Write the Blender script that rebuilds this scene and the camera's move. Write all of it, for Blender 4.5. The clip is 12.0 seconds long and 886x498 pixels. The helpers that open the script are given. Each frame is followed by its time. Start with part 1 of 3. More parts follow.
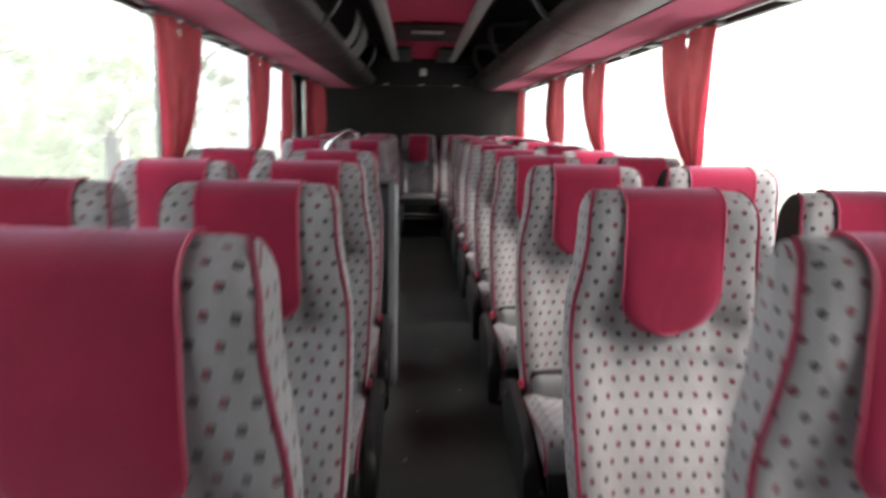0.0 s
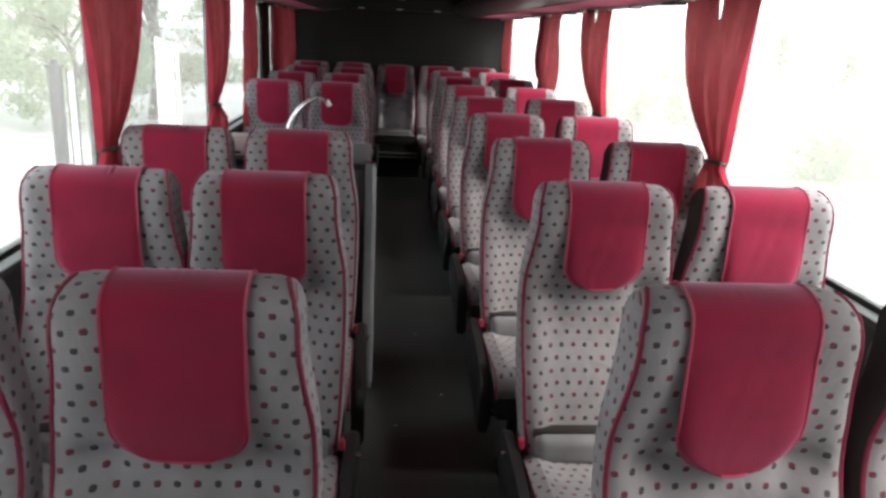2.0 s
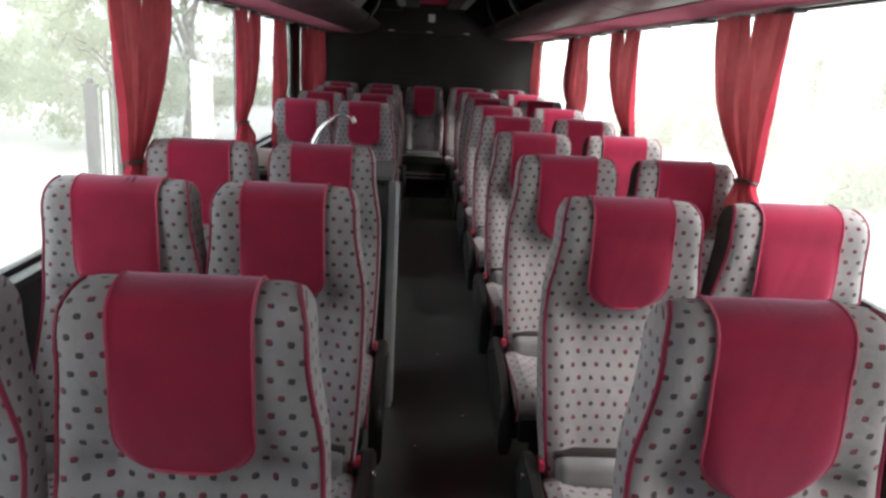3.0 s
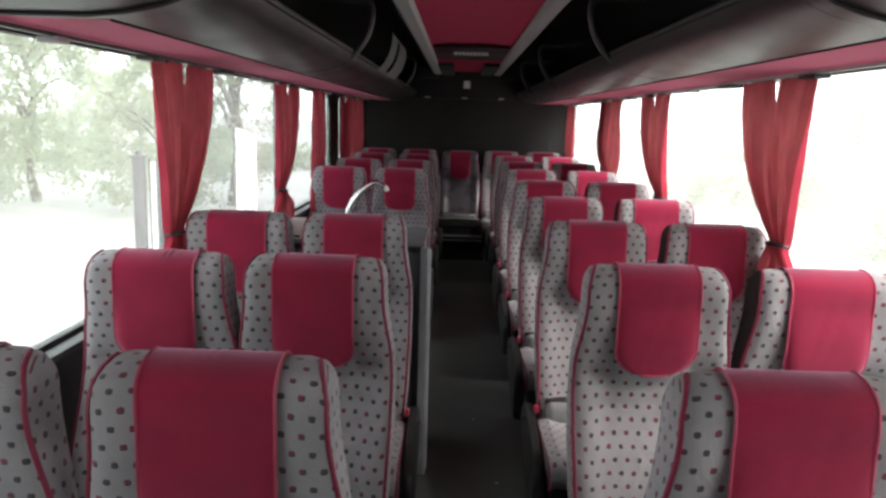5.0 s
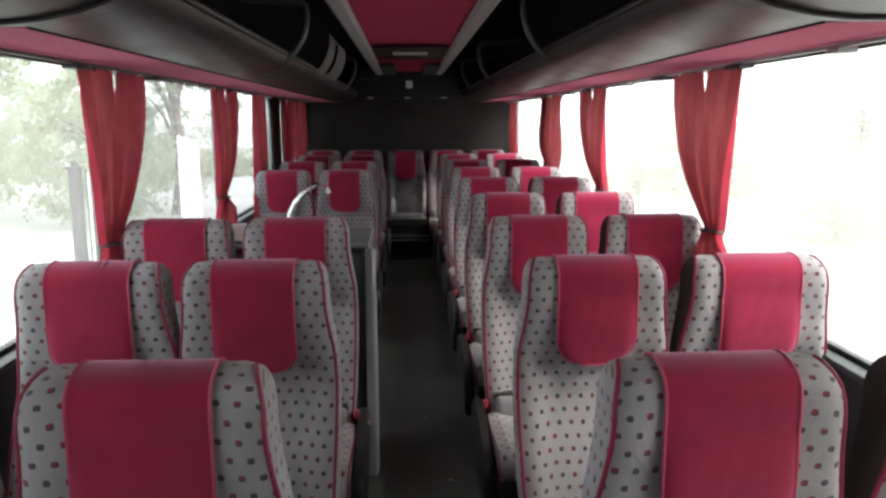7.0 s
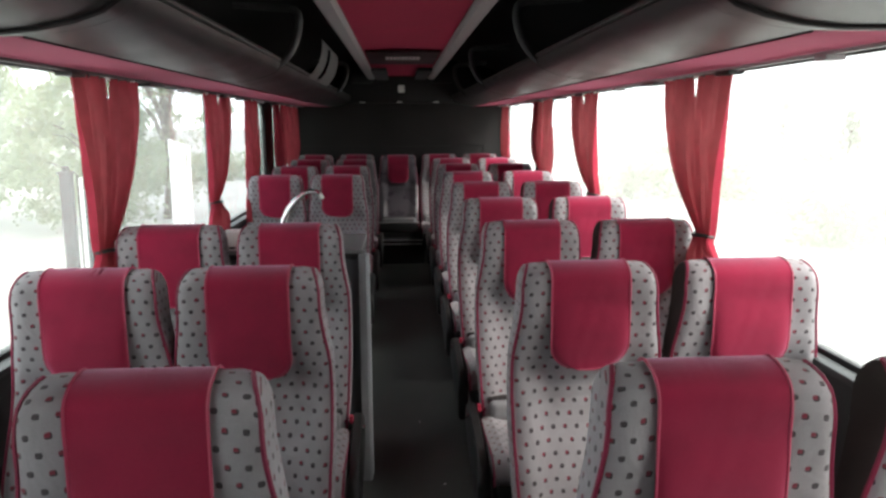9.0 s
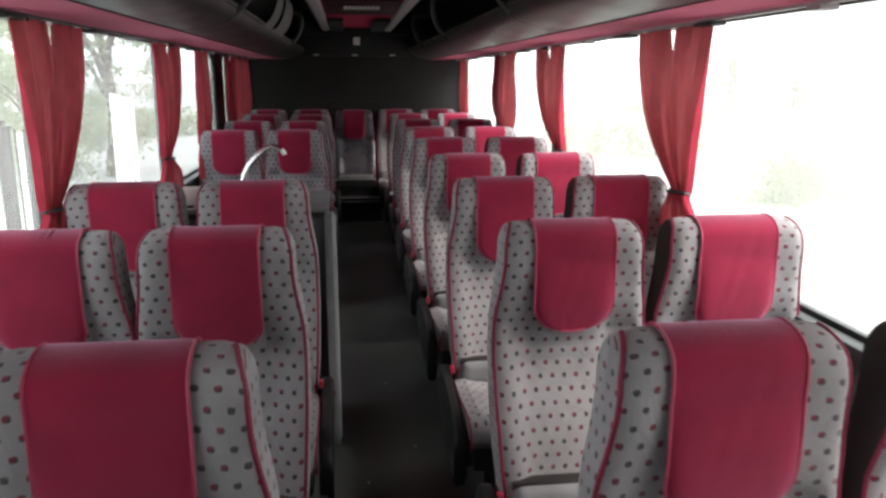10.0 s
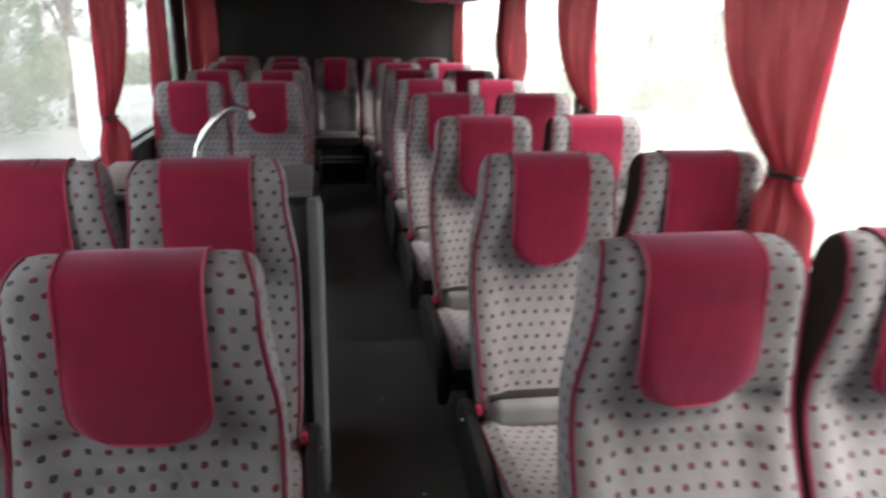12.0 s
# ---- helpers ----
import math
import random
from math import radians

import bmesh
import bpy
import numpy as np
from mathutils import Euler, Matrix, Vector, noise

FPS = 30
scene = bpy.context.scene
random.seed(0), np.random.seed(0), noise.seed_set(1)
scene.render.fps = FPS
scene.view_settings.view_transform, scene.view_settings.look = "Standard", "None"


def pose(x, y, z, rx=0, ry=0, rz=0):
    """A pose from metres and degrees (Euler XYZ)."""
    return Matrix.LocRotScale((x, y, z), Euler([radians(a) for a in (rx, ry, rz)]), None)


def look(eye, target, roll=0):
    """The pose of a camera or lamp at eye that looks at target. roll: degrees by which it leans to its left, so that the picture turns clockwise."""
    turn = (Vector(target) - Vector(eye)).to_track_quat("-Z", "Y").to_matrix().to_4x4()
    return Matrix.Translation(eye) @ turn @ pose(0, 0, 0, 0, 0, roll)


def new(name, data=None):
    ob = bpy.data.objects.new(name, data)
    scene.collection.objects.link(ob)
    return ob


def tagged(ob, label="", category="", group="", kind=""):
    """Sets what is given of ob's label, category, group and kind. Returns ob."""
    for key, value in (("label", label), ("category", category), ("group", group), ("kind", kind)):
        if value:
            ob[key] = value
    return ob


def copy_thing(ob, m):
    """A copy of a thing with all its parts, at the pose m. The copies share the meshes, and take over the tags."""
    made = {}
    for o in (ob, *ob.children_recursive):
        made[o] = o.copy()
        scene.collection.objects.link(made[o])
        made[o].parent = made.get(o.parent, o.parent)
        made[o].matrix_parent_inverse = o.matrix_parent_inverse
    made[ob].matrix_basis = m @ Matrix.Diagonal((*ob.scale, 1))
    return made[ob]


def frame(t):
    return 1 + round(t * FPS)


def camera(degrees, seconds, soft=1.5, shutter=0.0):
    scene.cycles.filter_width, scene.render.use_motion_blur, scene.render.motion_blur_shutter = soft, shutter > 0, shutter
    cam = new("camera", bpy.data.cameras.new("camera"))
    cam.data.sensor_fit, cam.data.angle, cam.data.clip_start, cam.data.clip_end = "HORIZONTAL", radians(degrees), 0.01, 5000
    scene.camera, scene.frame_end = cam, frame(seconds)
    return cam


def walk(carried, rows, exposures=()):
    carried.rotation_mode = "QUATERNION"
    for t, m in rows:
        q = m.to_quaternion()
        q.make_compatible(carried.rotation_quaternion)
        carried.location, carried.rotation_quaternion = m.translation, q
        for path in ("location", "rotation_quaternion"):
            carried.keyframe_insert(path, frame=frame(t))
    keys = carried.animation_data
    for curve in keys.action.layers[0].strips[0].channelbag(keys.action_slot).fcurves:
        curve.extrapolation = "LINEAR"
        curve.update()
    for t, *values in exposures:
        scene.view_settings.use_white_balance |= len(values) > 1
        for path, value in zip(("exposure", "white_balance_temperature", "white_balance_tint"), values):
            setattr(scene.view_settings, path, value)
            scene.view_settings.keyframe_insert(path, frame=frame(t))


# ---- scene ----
cam = camera(60.6, 12.0, soft=2.7, shutter=0.6)
PATH = [
    (0, (-0.086, 0.236, 1.245), (-0.009, 2.21, 0.93), 1.0),
    (0.1, (-0.103, 0.308, 1.267), (0.025, 2.281, 0.963), 0.5),
    (0.2, (-0.108, 0.328, 1.304), (0.066, 2.292, 0.968), 0.1),
    (0.5, (-0.146, 0.351, 1.359), (0.115, 2.295, 0.965), 2.0),
    (0.8, (-0.164, 0.427, 1.343), (0.106, 2.363, 0.922), 4.4),
    (1, (-0.161, 0.48, 1.328), (0.088, 2.409, 0.862), 5.4),
    (1.2, (-0.135, 0.605, 1.327), (0.064, 2.526, 0.811), 3.3),
    (1.5, (-0.127, 0.712, 1.445), (0.018, 2.629, 0.893), 3.3),
    (1.8, (-0.118, 0.725, 1.497), (-0.031, 2.653, 0.97), 3.1),
    (2, (-0.123, 0.742, 1.504), (0.032, 2.66, 0.959), 2.7),
    (2.5, (-0.151, 0.761, 1.476), (0.039, 2.674, 0.923), 4.2),
    (2.7, (-0.122, 0.774, 1.472), (-0.034, 2.705, 0.958), 3.3),
    (4.3, (-0.07, 0.726, 1.491), (0.007, 2.671, 1.033), 1.8),
    (4.5, (-0.072, 0.728, 1.498), (-0.015, 2.674, 1.039), 1.4),
    (5, (-0.061, 0.74, 1.506), (-0.096, 2.711, 1.167), 1.6),
    (5.5, (-0.055, 0.737, 1.485), (-0.14, 2.692, 1.075), 0.2),
    (6, (-0.048, 0.733, 1.481), (-0.085, 2.679, 1.022), -0.2),
    (6.5, (-0.044, 0.733, 1.499), (-0.069, 2.692, 1.099), -1.0),
    (7, (-0.028, 0.732, 1.504), (0.063, 2.701, 1.166), -0.2),
    (9, (-0.034, 0.72, 1.514), (0.078, 2.69, 1.184), -0.3),
    (9.5, (-0.07, 0.72, 1.511), (0.056, 2.681, 1.135), 0.3),
    (10, (-0.101, 0.826, 1.5), (0.137, 2.763, 1.059), 0.1),
    (10.5, (-0.045, 1.01, 1.51), (-0.048, 2.962, 1.077), -0.6),
    (10.8, (-0.018, 1.103, 1.511), (-0.082, 3.043, 1.032), -0.6),
    (11, (-0.018, 1.162, 1.503), (-0.043, 3.091, 0.976), -0.4),
    (11.2, (-0.022, 1.228, 1.485), (0.114, 3.158, 0.976), 1.7),
    (11.5, (-0.093, 1.395, 1.492), (0.249, 3.301, 0.994), 2.0),
    (11.8, (-0.136, 1.506, 1.481), (0.217, 3.404, 0.956), 1.2),
    (12, (-0.14, 1.586, 1.473), (0.153, 3.482, 0.908), 0.8),
]

walk(cam, [(t, look(eye, target, roll)) for t, eye, target, roll in PATH], exposures=((0.0, 2.3, 6500, 10), (0.5, 1.97, 6500, 10), (1.5, 1.92, 6500, 10), (12.0, 1.92, 6500, 10)))

# ---- world, sun ----
world = bpy.data.worlds.new("overcast_sky")
scene.world = world
world.use_nodes = True
wt = world.node_tree
sky = wt.nodes.new("ShaderNodeTexSky")
sky.sky_type, sky.sun_disc = "NISHITA", False
sky.sun_elevation, sky.sun_rotation = radians(46), radians(122)
sky.air_density, sky.dust_density, sky.ozone_density = 1.0, 6.0, 0.3
cloud = wt.nodes.new("ShaderNodeMix")
cloud.data_type = "RGBA"
cloud.inputs["Factor"].default_value = 0.88
cloud.inputs["B"].default_value = (7.2, 7.6, 7.8, 1)
wt.links.new(sky.outputs[0], cloud.inputs["A"])
wt.links.new(cloud.outputs["Result"], wt.nodes["Background"].inputs[0])
wt.nodes["Background"].inputs[1].default_value = 0.165
sun = new("sun", bpy.data.lights.new("sun", "SUN"))
sun.data.energy, sun.data.angle, sun.data.color = 1.3, radians(30), (1.0, 0.96, 0.9)
sun.matrix_world = look((27, -13, 31), (0, 4, 0))


# ---- materials ----
def material(name, base, rough=0.6, metal=0.0, spec=0.5, vary=0.12, scale=8.0, fine=120.0, bump=0.0, dark=None, coat=0.0, folds=0.0):
    """A procedural surface: a base colour with stains at one scale, grain at another, and fine relief."""
    m = bpy.data.materials.new(name)
    m.use_nodes = True
    n, l = m.node_tree.nodes, m.node_tree.links
    b = n["Principled BSDF"]
    b.inputs["Roughness"].default_value, b.inputs["Metallic"].default_value = rough, metal
    b.inputs["Specular IOR Level"].default_value = spec
    b.inputs["Coat Weight"].default_value = coat
    tc = n.new("ShaderNodeTexCoord")
    n1, n2 = n.new("ShaderNodeTexNoise"), n.new("ShaderNodeTexNoise")
    n1.inputs["Scale"].default_value, n1.inputs["Detail"].default_value = scale, 6
    n2.inputs["Scale"].default_value, n2.inputs["Detail"].default_value = fine, 3
    l.new(tc.outputs["Object"], n1.inputs["Vector"]), l.new(tc.outputs["Object"], n2.inputs["Vector"])
    mix = n.new("ShaderNodeMix")
    mix.data_type = "RGBA"
    low = dark or tuple(c * (1 - 2.2 * vary) for c in base)
    mix.inputs["A"].default_value, mix.inputs["B"].default_value = (*low, 1), (*[min(1, c * (1 + vary)) for c in base], 1)
    add = n.new("ShaderNodeMath")
    add.operation = "MULTIPLY_ADD"
    l.new(n2.outputs["Fac"], add.inputs[0])
    add.inputs[1].default_value = 0.35
    l.new(n1.outputs["Fac"], add.inputs[2])
    ramp = n.new("ShaderNodeMapRange")
    ramp.inputs["From Min"].default_value, ramp.inputs["From Max"].default_value = 0.4, 0.95
    l.new(add.outputs[0], ramp.inputs["Value"])
    l.new(ramp.outputs[0], mix.inputs["Factor"])
    l.new(mix.outputs["Result"], b.inputs["Base Color"])
    rr = n.new("ShaderNodeMapRange")
    rr.inputs["To Min"].default_value, rr.inputs["To Max"].default_value = max(0.03, rough - 0.1), min(1, rough + 0.1)
    l.new(n1.outputs["Fac"], rr.inputs["Value"]), l.new(rr.outputs[0], b.inputs["Roughness"])
    last = None
    if folds:
        w, fb = n.new("ShaderNodeTexNoise"), n.new("ShaderNodeBump")
        w.inputs["Scale"].default_value, w.inputs["Detail"].default_value, w.inputs["Distortion"].default_value = 9.0, 2.0, 1.6
        l.new(tc.outputs["Object"], w.inputs["Vector"]), l.new(w.outputs["Fac"], fb.inputs["Height"])
        fb.inputs["Strength"].default_value, fb.inputs["Distance"].default_value = folds, 0.012
        last = fb.outputs[0]
        l.new(last, b.inputs["Normal"])
    if bump:
        bp = n.new("ShaderNodeBump")
        if last:
            l.new(last, bp.inputs["Normal"])
        bp.inputs["Strength"].default_value, bp.inputs["Distance"].default_value = bump, 0.002
        l.new(n2.outputs["Fac"], bp.inputs["Height"]), l.new(bp.outputs[0], b.inputs["Normal"])
    return m


def math_node(n, l, op, a, b=None, c=None):
    m = n.new("ShaderNodeMath")
    m.operation = op
    for i, v in enumerate((a, b, c)):
        if v is None:
            continue
        if isinstance(v, (int, float)):
            m.inputs[i].default_value = v
        else:
            l.new(v, m.inputs[i])
    return m.outputs[0]


def dotted_fabric(name, base, pitch=0.033, row_step=0.0315, radius=0.0061):
    """Woven grey cloth with a staggered print of small two-tone spots, laid out by UV in metres."""
    m = material(name, base, rough=0.95, spec=0.15, vary=0.13, scale=9, fine=420, bump=0.5, folds=0.4)
    n, l = m.node_tree.nodes, m.node_tree.links
    b = n["Principled BSDF"]
    cloth = b.inputs["Base Color"].links[0].from_socket
    uv = n.new("ShaderNodeUVMap")
    sep = n.new("ShaderNodeSeparateXYZ")
    wob = n.new("ShaderNodeTexNoise")
    wob.inputs["Scale"].default_value = 60
    l.new(uv.outputs[0], wob.inputs["Vector"]), l.new(uv.outputs[0], sep.inputs[0])
    jit = math_node(n, l, "MULTIPLY", math_node(n, l, "SUBTRACT", wob.outputs["Fac"], 0.5), 0.004)
    u, v = math_node(n, l, "ADD", sep.outputs[0], jit), math_node(n, l, "ADD", sep.outputs[1], jit)
    row = math_node(n, l, "DIVIDE", v, row_step)
    par = math_node(n, l, "MODULO", math_node(n, l, "ADD", math_node(n, l, "FLOOR", row), 1000), 2.0)
    fu = math_node(n, l, "FRACT", math_node(n, l, "ADD", math_node(n, l, "DIVIDE", u, pitch), math_node(n, l, "MULTIPLY_ADD", par, 0.5, 50.0)))
    fv = math_node(n, l, "FRACT", row)
    du = math_node(n, l, "MULTIPLY", math_node(n, l, "SUBTRACT", fu, 0.5), pitch)
    dv = math_node(n, l, "MULTIPLY", math_node(n, l, "SUBTRACT", fv, 0.5), row_step)
    dist = math_node(n, l, "ABSOLUTE", math_node(n, l, "ADD", math_node(n, l, "POWER", math_node(n, l, "ABSOLUTE", math_node(n, l, "DIVIDE", du, radius)), 3.0), math_node(n, l, "POWER", math_node(n, l, "ABSOLUTE", math_node(n, l, "DIVIDE", dv, radius)), 3.0)))
    spot = math_node(n, l, "LESS_THAN", dist, 0.8)
    face = math_node(n, l, "MULTIPLY", math_node(n, l, "LESS_THAN", du, radius * 0.42), math_node(n, l, "GREATER_THAN", dv, -radius * 0.45))
    column = math_node(n, l, "FLOOR", math_node(n, l, "ADD", math_node(n, l, "DIVIDE", u, pitch), math_node(n, l, "MULTIPLY_ADD", par, 0.5, 50.0)))
    kind = math_node(n, l, "MODULO", column, 2.0)
    tile, tone = n.new("ShaderNodeMix"), n.new("ShaderNodeMix")
    tile.data_type = tone.data_type = "RGBA"
    tile.inputs["A"].default_value, tile.inputs["B"].default_value = (0.195, 0.036, 0.055, 1), (0.068, 0.056, 0.062, 1)
    tone.inputs["A"].default_value = (0.050, 0.044, 0.048, 1)
    l.new(kind, tile.inputs["Factor"]), l.new(tile.outputs["Result"], tone.inputs["B"])
    l.new(face, tone.inputs["Factor"])
    mix = n.new("ShaderNodeMix")
    mix.data_type = "RGBA"
    l.new(spot, mix.inputs["Factor"]), l.new(cloth, mix.inputs["A"]), l.new(tone.outputs["Result"], mix.inputs["B"])
    l.new(mix.outputs["Result"], b.inputs["Base Color"])
    b.inputs["Sheen Weight"].default_value = 0.25
    return m


def curtain_cloth(name, base):
    m = material(name, base, rough=0.9, spec=0.1, vary=0.15, scale=14, fine=500, bump=0.3)
    n, l = m.node_tree.nodes, m.node_tree.links
    b, out = n["Principled BSDF"], n["Material Output"]
    tr, mix = n.new("ShaderNodeBsdfTranslucent"), n.new("ShaderNodeMixShader")
    tr.inputs[0].default_value = (0.42, 0.115, 0.12, 1)
    mix.inputs[0].default_value = 0.25
    l.new(b.outputs[0], mix.inputs[1]), l.new(tr.outputs[0], mix.inputs[2]), l.new(mix.outputs[0], out.inputs[0])
    return m


def window_glass(name, dust_glare=0.12, tint=(0.95, 0.97, 0.95), gloss=0.03):
    """Clear pane with a film that is part dust, part painted glare veiling the view."""
    m = bpy.data.materials.new(name)
    m.use_nodes = True
    n, l = m.node_tree.nodes, m.node_tree.links
    n.remove(n["Principled BSDF"])
    tp, gl, df = n.new("ShaderNodeBsdfTransparent"), n.new("ShaderNodeBsdfGlossy"), n.new("ShaderNodeBsdfTranslucent")
    tp.inputs[0].default_value, gl.inputs["Roughness"].default_value = (*tint, 1), 0.03
    m1, m2 = n.new("ShaderNodeMixShader"), n.new("ShaderNodeMixShader")
    m1.inputs[0].default_value = gloss
    no, mr, tc = n.new("ShaderNodeTexNoise"), n.new("ShaderNodeMapRange"), n.new("ShaderNodeTexCoord")
    no.inputs["Scale"].default_value, no.inputs["Detail"].default_value = 2.5, 5
    l.new(tc.outputs["Object"], no.inputs["Vector"]), l.new(no.outputs["Fac"], mr.inputs["Value"])
    mr.inputs["To Min"].default_value, mr.inputs["To Max"].default_value = dust_glare * 0.4, dust_glare * 1.6
    df.inputs[0].default_value = (0.8, 0.8, 0.78, 1)
    l.new(tp.outputs[0], m1.inputs[1]), l.new(gl.outputs[0], m1.inputs[2])
    l.new(mr.outputs[0], m2.inputs[0]), l.new(m1.outputs[0], m2.inputs[1]), l.new(df.outputs[0], m2.inputs[2])
    l.new(m2.outputs[0], n["Material Output"].inputs[0])
    return m


CLOTH = dotted_fabric("dotted_grey_cloth", (0.312, 0.291, 0.306))
PLAIN = material("plain_grey_cloth", (0.27, 0.265, 0.275), 0.95, spec=0.1, fine=400, bump=0.4)
RED = material("crimson_velour", (0.268, 0.0095, 0.040), 0.85, spec=0.2, vary=0.12, scale=7, fine=600, bump=0.25, folds=0.14)
sheen = RED.node_tree.nodes["Principled BSDF"].inputs
sheen["Sheen Weight"].default_value, sheen["Sheen Roughness"].default_value, sheen["Sheen Tint"].default_value = 0.40, 0.5, (1.0, 0.6, 0.84, 1)
PIPE = material("crimson_piping", (0.22, 0.014, 0.05), 0.6, vary=0.08, scale=30)
LEVER = material("bright_red_plastic", (0.42, 0.03, 0.065), 0.4, vary=0.05, scale=20)
VINYL = material("grey_vinyl", (0.125, 0.115, 0.132), 0.28, spec=0.6, vary=0.12, scale=6, fine=300, bump=0.1)
HEM = material("pink_hem_cord", (0.42, 0.045, 0.10), 0.6, vary=0.08, scale=30)
SIDE = material("dark_brown_side_cloth", (0.055, 0.045, 0.042), 0.95, spec=0.1, fine=400, bump=0.4)
PANEL_RED = material("crimson_ceiling_cloth", (0.36, 0.025, 0.065), 0.9, spec=0.15, vary=0.06, scale=3, fine=500, bump=0.3)
# Lit copy of the crimson cloth: bounce from the ground is in its colour.
UNDER_RED = material("crimson_cloth_lit_below", (0.42, 0.03, 0.085), 0.9, spec=0.15, vary=0.06, scale=3, fine=500, bump=0.3)
panel_sheen = UNDER_RED.node_tree.nodes["Principled BSDF"].inputs
panel_sheen["Sheen Weight"].default_value, panel_sheen["Sheen Tint"].default_value = 0.28, (1.0, 0.55, 0.72, 1)
CURTAIN = curtain_cloth("red_curtain_cloth", (0.42, 0.038, 0.068))
PLASTIC = material("charcoal_plastic", (0.020, 0.021, 0.021), 0.45, vary=0.15, scale=5, fine=700, bump=0.15)
SHELL = material("dark_brown_plastic", (0.03, 0.024, 0.024), 0.5, vary=0.15, scale=6, fine=600, bump=0.15)
PLASTIC_GREY = material("dark_grey_plastic", (0.065, 0.065, 0.067), 0.4, vary=0.1, scale=6, fine=400, bump=0.1)
MAROON = material("dark_maroon_plastic", (0.022, 0.005, 0.007), 0.6, spec=0.2, vary=0.1, scale=6)
RACK = material("charcoal_rack_vinyl", (0.0195, 0.019, 0.018), 0.38, spec=0.5, vary=0.12, scale=4, fine=500, bump=0.3)
REAR_PANEL = material("dark_rear_panel", (0.029, 0.027, 0.027), 0.65, spec=0.2, vary=0.15, scale=2, fine=400, bump=0.2)
BLACK = material("black_lining", (0.016, 0.016, 0.017), 0.8, vary=0.2, scale=3, fine=300, bump=0.2)
GREY = material("grey_laminate", (0.10, 0.105, 0.115), 0.4, vary=0.10, scale=4, fine=300)
GREY_TOP = material("light_grey_laminate", (0.22, 0.225, 0.23), 0.35, vary=0.08, scale=4, fine=300)
SILVER = material("brushed_aluminium", (0.58, 0.60, 0.62), 0.4, metal=0.15, vary=0.06, scale=12, fine=300)
POST = material("dull_aluminium", (0.36, 0.37, 0.39), 0.38, metal=0.35, vary=0.10, scale=9, fine=240)
STRIP = material("grey_ceiling_strip", (0.34, 0.34, 0.34), 0.45, vary=0.06, scale=6)
CHROME = material("chrome", (0.93, 0.93, 0.94), 0.22, metal=1.0, vary=0.02)
WHITE = material("white_plastic", (0.78, 0.78, 0.76), 0.4, vary=0.04, scale=10)
FLOOR = material("dark_ribbed_rubber", (0.076, 0.086, 0.079), 0.32, spec=0.5, vary=0.22, scale=2.2, fine=160, bump=0.25)
GASKET = material("black_window_rubber", (0.015, 0.015, 0.015), 0.6, vary=0.1)
# The film strength also imitates the glare that washes out the yard.
GLASS = window_glass("dusty_glare_glass", 0.14)
CLEAR = window_glass("clear_window_glass", 0.105)
MISTED = window_glass("misted_window_glass", 0.10, (0.80, 0.815, 0.825), 0.09)
# Tint added to the rear left panes to dim the light at the back.
TINTED = window_glass("rear_dimming_glass", 0.12, (0.42, 0.46, 0.44))
STEEL = material("black_painted_steel", (0.02, 0.02, 0.02), 0.4, vary=0.2, scale=10)
CONCRETE = material("pale_concrete_yard", (0.27, 0.265, 0.25), 0.9, vary=0.18, scale=0.5, fine=30, bump=0.3)
LEAF = material("pale_green_leaf", (0.11, 0.13, 0.07), 0.6, vary=0.3, scale=1.3, fine=9)
ln, ll = LEAF.node_tree.nodes, LEAF.node_tree.links
thin, leaf_mix = ln.new("ShaderNodeBsdfTranslucent"), ln.new("ShaderNodeMixShader")
thin.inputs[0].default_value, leaf_mix.inputs[0].default_value = (0.46, 0.50, 0.33, 1), 0.7
ll.new(ln["Principled BSDF"].outputs[0], leaf_mix.inputs[1]), ll.new(thin.outputs[0], leaf_mix.inputs[2])
ll.new(leaf_mix.outputs[0], ln["Material Output"].inputs[0])
BARK = material("grey_bark", (0.16, 0.13, 0.10), 0.9, vary=0.3, scale=6, fine=60, bump=0.8)
STONE = material("brown_stained_post", (0.032, 0.024, 0.022), 0.85, vary=0.2, scale=5, fine=60, bump=0.5)


# ---- building helpers ----
def finish(bm, mat, name, smooth=True):
    bmesh.ops.recalc_face_normals(bm, faces=bm.faces)
    me = bpy.data.meshes.new(name)
    bm.to_mesh(me)
    bm.free()
    for m in mat if isinstance(mat, (list, tuple)) else (mat,):
        me.materials.append(m)
    if smooth:
        me.shade_smooth()
        me.set_sharp_from_angle(angle=radians(38))
    return me


def part(name, bm, mat, parent=None, label="", smooth=True):
    ob = new(name, finish(bm, mat, name, smooth))
    if parent:
        ob.parent = parent
    if label:
        ob["label"] = label
    return ob


def thing(name, label, category, group="", at=(0, 0, 0)):
    ob = new(name)
    ob.location = at
    return tagged(ob, label, category, group)


def box(bm, x0, x1, y0, y1, z0, z1, bevel=0.0, segments=2):
    r = bmesh.ops.create_cube(bm, size=1.0, matrix=Matrix.LocRotScale(((x0 + x1) / 2, (y0 + y1) / 2, (z0 + z1) / 2), None, (abs(x1 - x0), abs(y1 - y0), abs(z1 - z0))))
    if bevel:
        es = list({e for v in r["verts"] for e in v.link_edges})
        bmesh.ops.bevel(bm, geom=es, offset=bevel, segments=segments, affect="EDGES", profile=0.6)
    return bm


